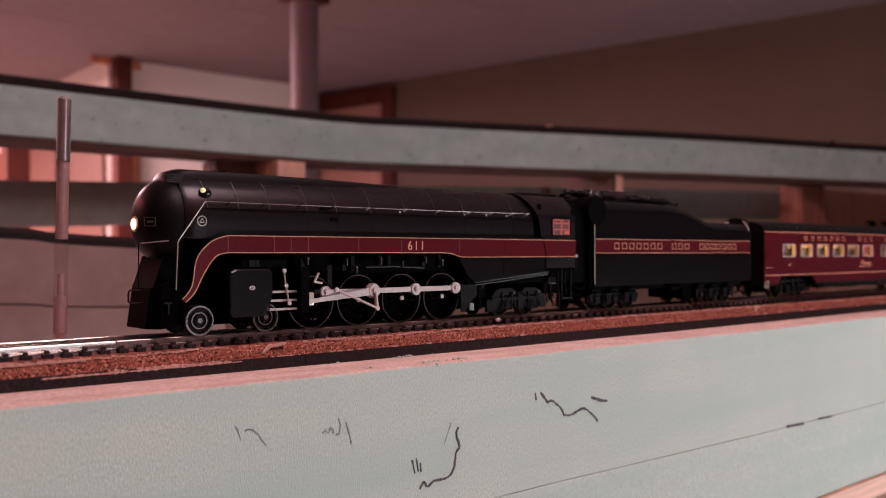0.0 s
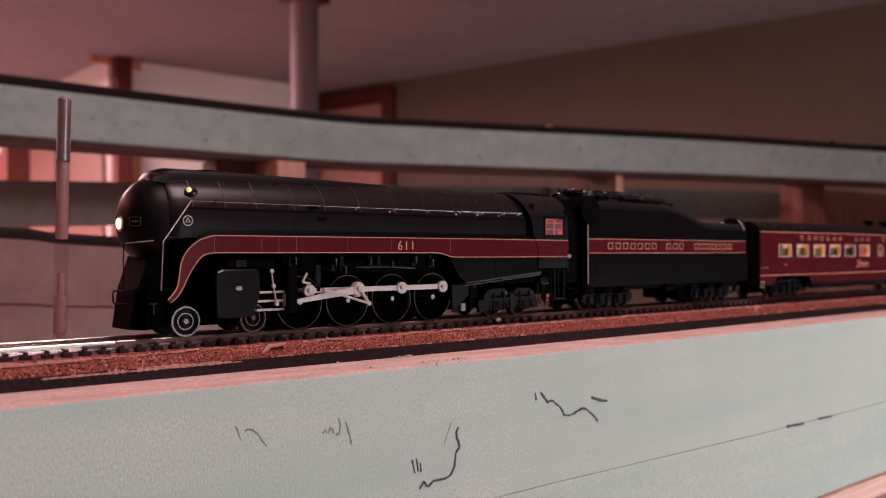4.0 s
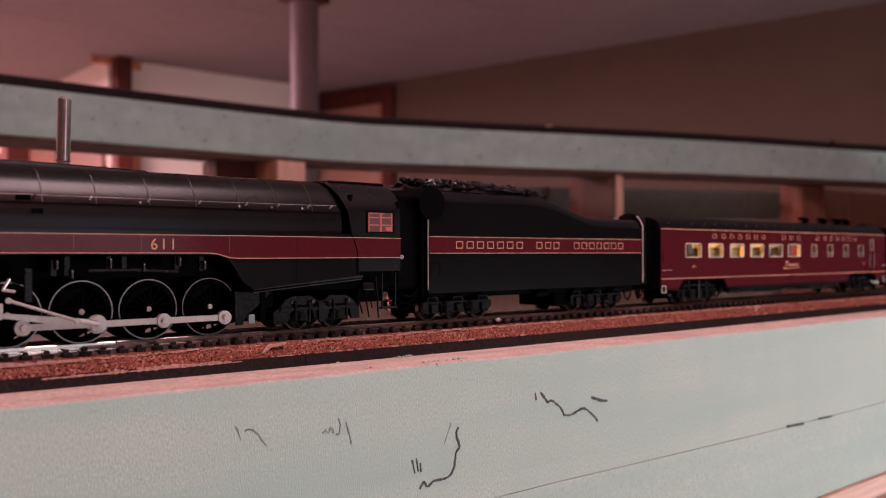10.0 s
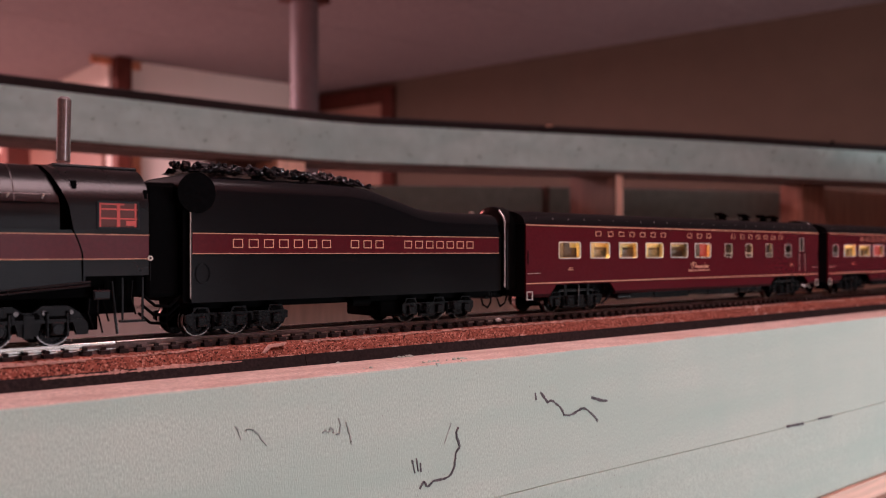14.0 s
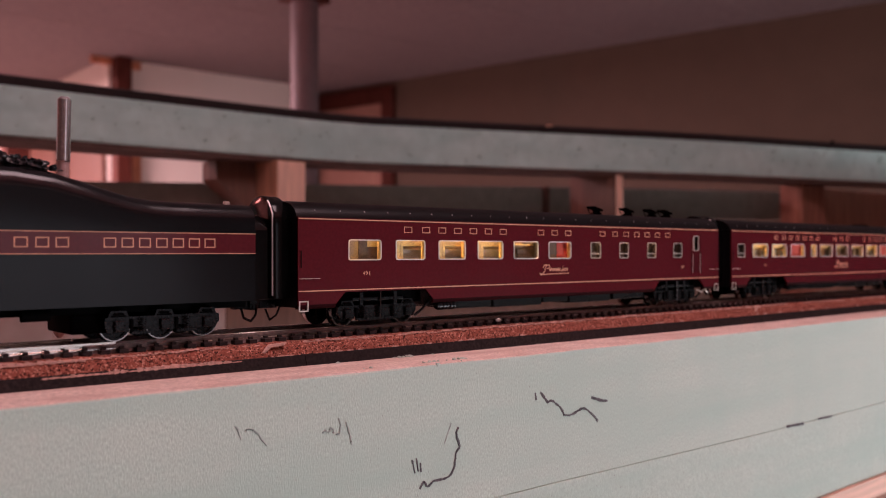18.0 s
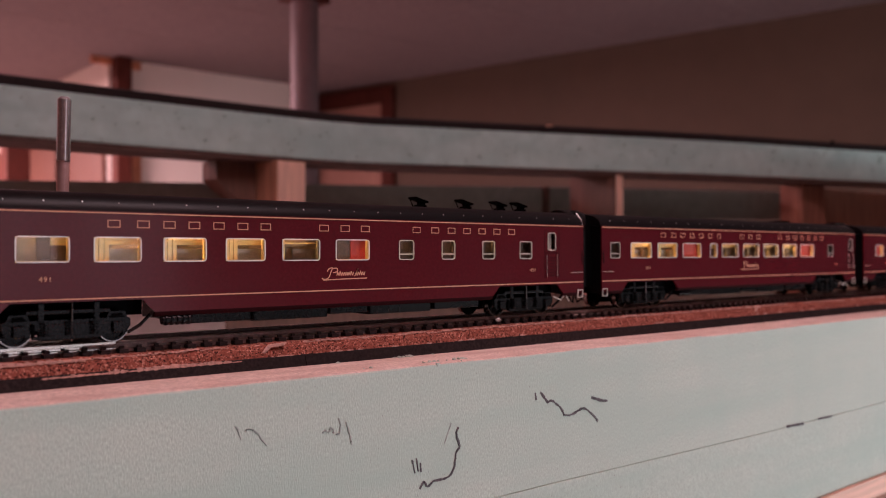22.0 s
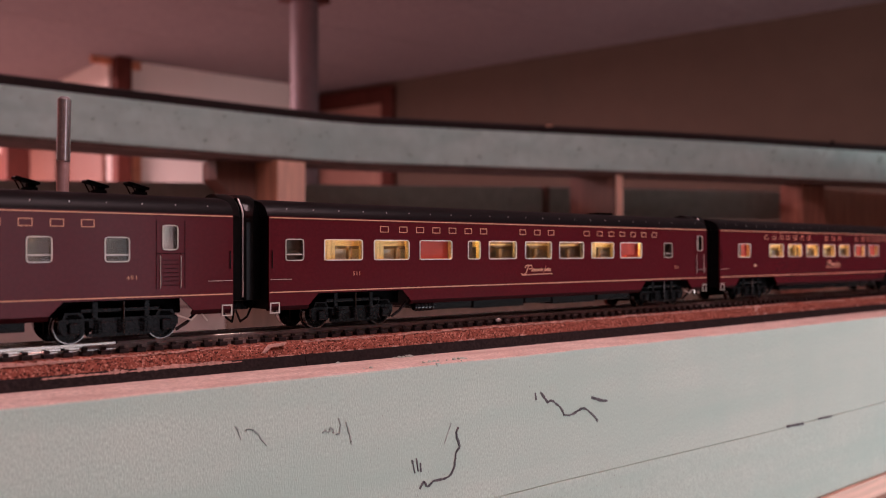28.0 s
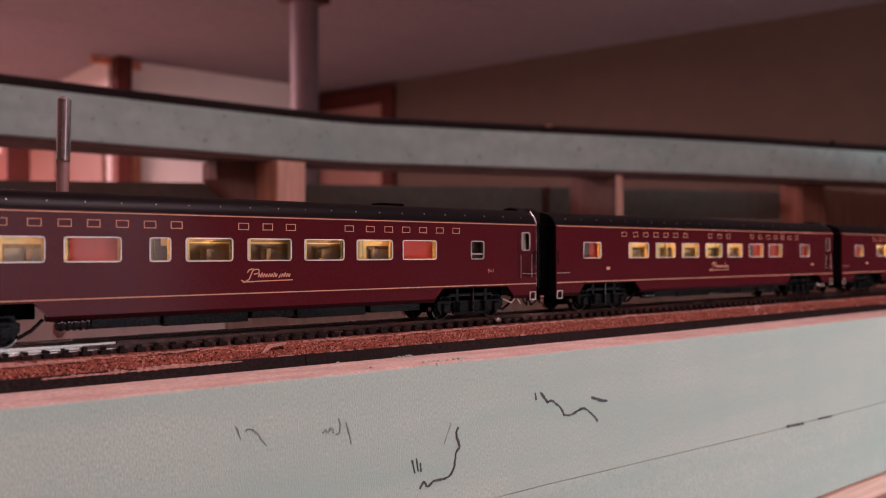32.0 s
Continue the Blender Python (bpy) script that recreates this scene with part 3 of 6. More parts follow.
    for x, L, h in ((0.158, 0.010, 0.0022), (0.497, 0.006, 0.002)):
        vs = [(x, 0.0062), (x + L * 0.3, 0.0089), (x + L, 0.0092), (x + L * 0.9, 0.0083), (x + L * 0.35, 0.0085 - h * 0.3), (x + 0.001, 0.0058)]
        prism(bm, vs, -0.0189, -0.0176)
    tagged(part("frayed_edge", bm, M_CORKEDGE, bed, "pale frayed cork fibre"), kind="stuff")
    # track: one thing with its rails and every tie
    track = tagged(empty("railway_track", 0, 0, 0.0092), "model railway track of nickel rails on brown plastic ties", "track")
    prof = [(-0.0012, 0.0013), (0.0012, 0.0013), (0.0012, 0.0016), (0.00045, 0.0019), (0.00045, 0.0025), (0.0007, 0.0027), (0.0007, 0.0036),
            (0.0006, 0.00374), (0.0004, 0.0038), (-0.0004, 0.0038), (-0.0006, 0.00374), (-0.0007, 0.0036), (-0.0007, 0.0027), (-0.00045, 0.0025), (-0.00045, 0.0019), (-0.0012, 0.0016)]
    for side in (-1, 1):
        for a, b in ((X0, 0.1085 if side < 0 else 0.1000), (0.1091 if side < 0 else 0.1006, X1)):
            bm = bmesh.new()
            loft(bm, [[(x, side * 0.0089 + y, z) for y, z in prof] for x in (a, b)])
            rail = part("rail", bm, M_BARERAIL if b < 0.2 else M_RAIL, track)
            rail.data.materials.append(M_RAILSIDE)
            for p in rail.data.polygons:
                p.material_index = 0 if p.normal.z > 0.4 or b < 0.2 else 1
        bm = boxes((0.098, 0.119, side * 0.0089 - 0.0013, side * 0.0089 - 0.0005, 0.0016, 0.0029))
        part("rail_joiner", bm, M_RAILSIDE, track, "thin metal rail joiner")
    for side in (-1, 1):
        part("tie_web", boxes((X0, X1, side * 0.0089 - 0.0010, side * 0.0089 + 0.0010, 0.0001, 0.00125)), M_WEB, track, "grey plastic web under the rail")

    def tie_at(bm, x):
        box(bm, x - 0.0015, x + 0.0015, -0.0130, 0.0130, 0, 0.0013)
        for s in (-1, 1):
            for o in (-1, 1):
                box(bm, x - 0.0007, x + 0.0007, s * 0.0089 + o * 0.0017 - 0.0006, s * 0.0089 + o * 0.0017 + 0.0006, 0.0012, 0.0023)
        return bm
    pitch, x0 = 0.005945, 0.0745 - 63 * 0.005945
    first = part("tie", tie_at(bmesh.new(), 0), M_TIE, track, at=pose(x0, 0, 0))
    rnd = random.Random(3)
    for i in range(1, 295):
        t = new("tie", first.data)
        t.parent = track
        t.matrix_basis = pose(x0 + pitch * i + rnd.uniform(-0.00015, 0.00015), 0, 0, 0, 0, rnd.uniform(-0.6, 0.6))
    rest = bmesh.new()
    for x in [x0 - pitch * k for k in range(1, 109)] + [x0 + pitch * k for k in range(295, 336)]:
        tie_at(rest, x)
    tagged(part("tie_row", rest, M_TIE, track, "brown plastic ties"), kind="stuff")


def foam_tears():
    """Torn crumbs of foam skin along the sheet's top edge, and a chip lying on the ties."""
    rnd = random.Random(21)
    spots = ((0.219, 26, 0.005), (0.232, 10, 0.008), (0.1885, 8, 0.004))
    for cx, n, spread in spots:
        bm = bmesh.new()
        for _ in range(n):
            x, y, z = cx + rnd.gauss(0, spread * 0.5), rnd.choice((-0.0466, -0.042, -0.0225)), 0.0
            if y < -0.046:
                z = -0.0004 - rnd.random() * 0.0008
            w, h = rnd.uniform(0.0004, 0.0015), rnd.uniform(0.0003, 0.0009)
            m = Matrix.Translation((x, y, z)) @ Euler((rnd.uniform(-0.6, 0.6), rnd.uniform(-0.6, 0.6), rnd.uniform(0, 3))).to_matrix().to_4x4() @ Matrix.Diagonal((w, w * 0.6, h, 1))
            vs = bmesh.ops.create_icosphere(bm, subdivisions=1, radius=1.0, matrix=m)["verts"]
            for v in vs:
                v.co += Vector((rnd.uniform(-1, 1), rnd.uniform(-0.4, 0.4), rnd.uniform(-1, 1))) * h * 0.5
        part("torn_crumb", bm, M_FOAM, bench_top, "pale torn foam crumb")
    bm = bmesh.new()
    bmesh.ops.create_icosphere(bm, subdivisions=1, radius=0.0011, matrix=Matrix.Translation((0.2818, -0.0135, 0.0113)) @ Matrix.Diagonal((1.2, 0.8, 0.8, 1)))
    for v in bm.verts:
        v.co += Vector((rnd.uniform(-1, 1), rnd.uniform(-1, 1), rnd.uniform(-0.3, 1))) * 0.0004
    tagged(part("plaster_chip", bm, M_WHITE), "small white chip lying on the track ties", "chip")


def probe_tube():
    """Clear tube with a bright metal rod standing in it."""
    o = tagged(empty("tube_stand", 0.1068, 0.0425, 0.0, ), "clear plastic tube holding an upright bright metal rod", "tube")
    o.matrix_basis = pose(0.1068, 0.0425, 0.0, 0, 1.1, 0)
    bm = bmesh.new()
    tube(bm, (0, 0, 0.0), (0, 0, 0.0772), 0.0026, 24)
    part("clear_tube", bm, M_CLEAR, o, smooth=True)
    bm = bmesh.new()
    tube(bm, (0, 0, 0.0768), (0, 0, 0.0999), 0.0025, 24)
    bmesh.ops.create_cone(bm, cap_ends=True, segments=24, radius1=0.0025, radius2=0.0014, depth=0.0012, matrix=Matrix.Translation((0, 0, 0.1005)))
    part("metal_rod", bm, M_PROBE, o, "bright polished metal rod", smooth=True)
    bm = bmesh.new()
    tube(bm, (0, 0, 0.0475), (0, 0, 0.0766), 0.0022, 20)
    part("sleeve", bm, M_PINK, o, "frosted pinkish sleeve", smooth=True)
    bm = bmesh.new()
    tube(bm, (0, 0, 0.0125), (0, 0, 0.0262), 0.0023, 20)
    tube(bm, (0, 0, 0.0105), (0, 0, 0.0125), 0.0010, 20, 0.0023)
    tube(bm, (0, 0, 0.0262), (0, 0, 0.0345), 0.0012, 20)
    part("foot_plug", bm, M_PINK, o, "frosted pinkish plug", smooth=True)


def deck(path, thick, width, label, top=True, mat=M_FOAMFAR, cut=None, ply=True, bed=0.0095):
    """A far deck: foam panels butted end to end with roadbed on them; the path is the near lower edge."""
    line = smooth_line(path, 8)
    o = tagged(empty("foam_deck", *line[0]), label, "foam deck", group="far decks")
    line = [p - line[0] for p in line]
    n = len(line)
    cuts = (0, cut, n - 1) if cut else (0, n - 1)
    for a, b in zip(cuts, cuts[1:]):
        seg = list(line[a:b + 1])
        seg[-1] = seg[-1] - (seg[-1] - seg[-2]).normalized() * 0.0008
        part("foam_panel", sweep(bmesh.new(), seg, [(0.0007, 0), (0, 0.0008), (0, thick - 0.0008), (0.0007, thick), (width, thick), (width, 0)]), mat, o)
    if ply:
        part("plywood_base", sweep(bmesh.new(), line, [(0.002, -0.005), (0.002, -0.0004), (width, -0.0004), (width, -0.005)]), M_DARKPLY, o, "dark plywood strip")
    if top:
        part("roadbed_strip", sweep(bmesh.new(), line, [(0.0015, thick + 0.0003), (0.003, thick + bed), (0.044, thick + bed), (0.047, thick + 0.0003)]), M_SUB, o, "dark roadbed strip")
        for k in (0.016, 0.034):
            part("rail", sweep(bmesh.new(), line, [(k, thick + bed + 0.0002), (k, thick + bed + 0.004), (k + 0.0012, thick + bed + 0.004), (k + 0.0012, thick + bed + 0.0002)]), M_TIE, o, "thin dark weathered rail")


def far_decks():
    up = RAIL + 0.150
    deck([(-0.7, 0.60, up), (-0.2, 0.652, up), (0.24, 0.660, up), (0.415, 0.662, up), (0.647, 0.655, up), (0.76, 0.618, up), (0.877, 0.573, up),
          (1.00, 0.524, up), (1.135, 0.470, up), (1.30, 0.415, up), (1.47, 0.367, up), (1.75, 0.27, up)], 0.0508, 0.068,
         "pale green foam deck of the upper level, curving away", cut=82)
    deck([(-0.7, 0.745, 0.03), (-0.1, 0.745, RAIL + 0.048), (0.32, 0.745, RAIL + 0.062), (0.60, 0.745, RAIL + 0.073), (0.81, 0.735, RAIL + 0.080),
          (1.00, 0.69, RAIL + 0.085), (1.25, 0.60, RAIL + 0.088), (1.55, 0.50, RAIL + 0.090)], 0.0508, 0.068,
         "middle level foam deck, shade put into its grey-green colour", top=False, mat=M_FOAMMID, ply=False, cut=40)
    for k, (zo, th) in enumerate(((0.0, 0.0505), (-0.0530, 0.0520), (-0.110, 0.055))):
        deck([(-0.6, 0.40, RAIL + 0.012 + zo), (0.0, 0.425, RAIL - 0.003 + zo), (0.19, 0.437, RAIL - 0.0095 + zo), (0.23, 0.440, RAIL - 0.0130 + zo), (0.285, 0.447, RAIL - 0.0160 + zo),
              (0.42, 0.47, RAIL - 0.021 + zo), (0.62, 0.52, RAIL - 0.026 + zo), (0.9, 0.57, RAIL - 0.03 + zo), (1.5, 0.50, RAIL - 0.035 + zo)], th, 0.068,
             "lower level foam deck, pink light put into its colour" if k == 0 else "foam sheet stacked under the lower deck", top=(k == 0), mat=M_FOAMLOW, bed=0.006)


def supports():
    def block(x0, x1, y0, y1, z0, z1, label, mat=M_PINE, face=None):
        o = tagged(empty("wooden_support", (x0 + x1) / 2, (y0 + y1) / 2, z0), label, "support", group="wooden deck supports")
        w, d = (x1 - x0) / 2, (y1 - y0) / 2
        part("block", boxes((-w, w, -d, d, 0, z1 - z0), bev=0.0012), mat, o)
        # A paler front sheet puts the light on this side into colour.
        if face:
            part("lit_front_face", boxes((-w + 0.001, w - 0.001, -d - 0.0012, -d - 0.0002, 0.001, z1 - z0 - 0.001)), face, o, "front face with its light put into a paler wood colour")

    top = RAIL + 0.150 - 0.0052
    block(0.5525, 0.5937, 0.650, 0.760, FLOOR, top, "pale pine support block under the upper deck", M_PINE, M_PINEPALE)
    block(1.0386, 1.0565, 0.512, 0.60, FLOOR, top + 0.002, "board on edge, lit front and shaded brown sides put into colour", M_BROWN, M_PINEPALE)
    block(1.42, 1.50, 0.420, 0.46, FLOOR, top, "tan support block under the upper deck", M_TANBOARD)
    block(1.505, 1.86, 0.445, 0.464, FLOOR, top, "tan stained board behind the support block", M_TANBOARD)
    f = tagged(empty("wooden_fascia", 0.389, 0.462, -0.18), "brown wooden board standing before the lower deck", "board")
    part("board", boxes((0, 1.10, 0, 0.006, 0, 0.196), bev=0.001), M_BROWN, f)
    for x in (0.05, 0.35, 0.65):
        part("foot", boxes((x - 0.02, x + 0.02, 0.0005, 0.0055, FLOOR + 0.18, -0.0005)), M_BROWN, f)
    for x, y in ((-0.3, 0.45), (0.35, 0.495), (1.0, 0.595)):
        leg = tagged(empty("bench_leg", x, y, FLOOR), "pine leg under the far decks", "leg", group="bench legs")
        part("post", boxes((-0.044, 0.044, -0.019, 0.019, 0, -0.16 - FLOOR)), M_PINE, leg)
    for x, y, mat, label in ((1.457, 0.386, M_BLACKDULL, "small dark clip on the upper deck roadbed"), (0.948, 0.560, M_PINE, "small pale scrap on the upper deck roadbed")):
        bm = bmesh.new()
        bmesh.ops.create_icosphere(bm, subdivisions=2, radius=0.005, matrix=Matrix.Translation((x, y, RAIL + 0.2128)) @ Matrix.Diagonal((1.5 if mat is M_PINE else 1.0, 0.8, 0.45 if mat is M_PINE else 0.9, 1)))
        tagged(part("deck_clip" if mat is M_BLACKDULL else "deck_scrap", bm, mat, smooth=True), label, "scrap")
    # Dark strip added in place of the shaded gap between two panels.
    b = tagged(empty("gap_strip", 1.058, 0.664, RAIL + 0.086), "dark strip standing in for the gap between middle deck panels", "batten")
    part("strip", boxes((-0.004, 0.004, -0.001, 0.010, 0, 0.0508)), M_DARKPLY, b)
    # short dark bracket left of the block
    bm = bmesh.new()
    prism(bm, [(0.497, RAIL + 0.1445), (0.5515, RAIL + 0.1445), (0.5515, RAIL + 0.080), (0.509, RAIL + 0.111), (0.497, RAIL + 0.122)], 0.700, 0.738)
    tagged(part("wooden_bracket", bm, M_BROWN), "dark brown wooden gusset beside the support block", "bracket")


bench_top = near_bench()
roadbed_and_track()
foam_tears()
probe_tube()
far_decks()
supports()
pen_line(bench_top, 0.00026, (0.2699, -0.0167), (0.2706, -0.0194))
pen_line(bench_top, 0.00029, (0.2733, -0.0168), (0.2775, -0.0211), (0.2800, -0.0209), (0.2854, -0.0244), (0.2880, -0.0278), (0.2928, -0.0284), (0.2980, -0.0268), (0.3022, -0.0270), (0.3104, -0.0332))
pen_line(bench_top, 0.00035, (0.3064, -0.0225), (0.3120, -0.0241), (0.3172, -0.0251))
pen_line(bench_top, 0.00018, (0.2039, -0.0346), (0.2050, -0.0393))
pen_line(bench_top, 0.00018, (0.2058, -0.0342), (0.2066, -0.0389))
pen_line(bench_top, 0.00018, (0.2077, -0.0362), (0.2082, -0.0392))
pen_line(bench_top, 0.00024, (0.2074, -0.0456), (0.2093, -0.0432), (0.2112, -0.0456), (0.2140, -0.0439), (0.2216, -0.0437), (0.2245, -0.0398), (0.2257, -0.0346), (0.2274, -0.0327), (0.2256, -0.0281), (0.2268, -0.0254))
pen_line(bench_top, 0.00011, (0.2196, -0.0305), (0.2230, -0.0234))
pen_line(bench_top, 0.00014, (0.1321, -0.0127), (0.1330, -0.0141), (0.1344, -0.0169))
pen_line(bench_top, 0.00014, (0.1356, -0.0150), (0.1371, -0.0141), (0.1387, -0.0148), (0.1408, -0.0169), (0.1432, -0.0202))
pen_line(bench_top, 0.00015, (0.1648, -0.0192), (0.1658, -0.0183), (0.1671, -0.0192), (0.1685, -0.0179), (0.1694, -0.0197))
pen_line(bench_top, 0.00015, (0.1714, -0.0150), (0.1721, -0.0178), (0.1717, -0.0200), (0.1703, -0.0205))
pen_line(bench_top, 0.00015, (0.1745, -0.0167), (0.1754, -0.0194), (0.1768, -0.0246))
pen_line(bench_top, 0.00042, (0.4790, -0.0579), (0.4989, -0.0584))
pen_line(bench_top, 0.00031, (0.5169, -0.0582), (0.5344, -0.0586))
# ---- the train; every vehicle stands at its front end, x runs back along it, z = 0 on the rails ----
def mm(*v):
    return tuple(a * MM for a in v)


def mbox(*rows, bev=0.0):
    return boxes(*(mm(*r) for r in rows), bev=bev * MM)


def line_pts(pts):
    return [(x * MM, z * MM) for x, z in pts]


M_TYRE = material("worn_tyre_metal", (0.19, 0.165, 0.16), 0.22, 1.0, grain=0.15)
M_RIM = material("bright_wheel_rim", (0.45, 0.42, 0.41), 0.22, 1.0, grain=0.1)
SPOKE_MESH = {}


def wheel(parent, name, x, side, r, spokes=0, gauge=8.3, label=""):
    """One wheel with tyre, flange and spokes; its own origin on the axle, so that it can turn."""
    s = side
    y0, y1 = s * gauge, s * (gauge + 2.4)
    bm = bmesh.new()
    ring(bm, r * 0.80, r * (0.955 if spokes else 0.93), y0, y1)
    ring(bm, r * 0.80, r * 1.07, y0 - s * 0.7, y0)
    if spokes:
        disc(bm, r * 0.22, y0, y1 + s * 0.2)
    else:
        disc(bm, r * 0.82, y0, y1 - s * 0.9)
        disc(bm, r * 0.30, y1 - s * 1.0, y1 + s * 0.1)
        ring(bm, r * 0.52, r * 0.60, y1 - s * 1.0, y1 - s * 0.5)
    ob = part(name, bm, M_BLACKDULL if spokes else M_FRAME, parent, label, smooth=True, at=pose(x * MM, 0, r * MM))
    bm = bmesh.new()
    ring(bm, r * (0.955 if spokes else 0.93), r * 1.0, y0 - s * 0.1, y1 + s * 0.15)
    part("tyre", bm, M_TYRE if spokes else M_RIM, ob, "dark metal tyre", smooth=True)
    for k in range(spokes):
        key = (r, s)
        if key not in SPOKE_MESH:
            bm = bmesh.new()
            tube(bm, mm(r * 0.15, y0 + s * 1.7, 0), mm(r * 0.85, y0 + s * 1.7, 0), r * 0.05 * MM, 6)
            sp = part("spoke", bm, M_BLACKDULL, ob)
            SPOKE_MESH[key] = sp.data
        else:
            sp = new("spoke", SPOKE_MESH[key])
            sp.parent = ob
        sp.matrix_basis = pose(0, 0, 0, 0, 360 * k / spokes, 0)
    return ob


def axle_set(parent, name, x, r, **kw):
    """Both wheels of an axle and the axle between them."""
    bm = bmesh.new()
    tube(bm, mm(x, -8.3, r), mm(x, 8.3, r), 1.2 * MM, 10)
    part("axle", bm, M_FRAME, parent)
    return [(wheel(parent, name, x, s, r, **kw), r) for s in (-1, 1)]


def ring(bm, r0, r1, y0, y1, n=40):
    rings = []
    for i in range(n):
        a = 2 * math.pi * i / n
        c, s = math.cos(a), math.sin(a)
        rings.append([mm(r0 * c, y0, r0 * s), mm(r1 * c, y0, r1 * s), mm(r1 * c, y1, r1 * s), mm(r0 * c, y1, r0 * s)])
    loft(bm, rings + [rings[0]], caps=False)
    bmesh.ops.remove_doubles(bm, verts=bm.verts, dist=1e-6)
    return bm


def disc(bm, r, y0, y1, x=0.0, z=0.0, n=28):
    return tube(bm, mm(x, y0, z), mm(x, y1, z), r * MM, n)


def plain_letters(parent, centres, z, h, w, y, mat=None):
    """Lettering that stays a row of plain hollow blocks of the letters' size."""
    s = h * 0.115
    for c in centres:
        x0, x1 = c - w / 2, c + w / 2
        bm = mbox((x0, x0 + s, y, y + 0.06, z, z + h), (x1 - s, x1, y, y + 0.06, z, z + h), (x0 + s, x1 - s, y, y + 0.06, z, z + s),
                  (x0 + s, x1 - s, y, y + 0.06, z + h - s, z + h))
        part("letter_block", bm, mat or M_GOLD, parent)


def digits(parent, text, x, z, h, y, spread=1.25):
    """Numerals in the built-in font, as thin mesh."""
    cu = bpy.data.curves.new("numeral_curve", "FONT")
    cu.body, cu.size, cu.extrude, cu.space_character = text, h * MM * 1.42, 0.03 * MM, spread
    cu.offset = 0.0
    tmp = bpy.data.objects.new("numeral_curve", cu)
    me = bpy.data.meshes.new_from_object(tmp)
    bpy.data.objects.remove(tmp)
    bpy.data.curves.remove(cu)
    me.materials.clear()
    me.materials.append(M_GOLD)
    ob = new("number", me)
    ob.parent = parent
    ob.matrix_basis = pose(x * MM, y * MM, z * MM, 90, 0, 0)
    ob["label"] = "gold painted running number"
    return ob


def gold_strip(parent, pts, y, w=0.28, name="gold_line"):
    """A thin gold line along points in x and z."""
    up, lo = [], []
    for i, p in enumerate(pts):
        a, b = Vector(pts[max(i - 1, 0)]), Vector(pts[min(i + 1, len(pts) - 1)])
        d = (b - a).normalized()
        nrm = Vector((-d.y, d.x)) * w / 2
        up.append(tuple((Vector(p) + nrm) * MM)), lo.append(tuple((Vector(p) - nrm) * MM))
    part(name, ribbon(bmesh.new(), up, lo, y * MM, (y + 0.12) * MM), M_GOLD, parent)


ENGINE_X = 115.0   # front of the engine along the track at the start, in mm
TENDER_X = 345.7
CAR_X = (510.0, 808.3, 1106.3, 1404.3)
DRIVERS = (183.6, 205.7, 227.8, 249.9)
R_DRIVE = 10.2
CRANK = 4.6
PHASE = 56.0


def boiler_ring(x, k=1.0, cz=42.0, drop=0.0):
    """One ring of the streamlined casing, both sides, from skirt to crown."""
    half = [(15.6, 34.5), (15.8, 40), (15.2, 45), (13.2, 50), (9.8, 54.2), (5.5, 56.7), (0, 57.6)]
    pts = half + [(-y, z) for y, z in reversed(half[:-1])]
    return [mm(x, y * k, cz + (z - cz) * k - drop) for y, z in pts]


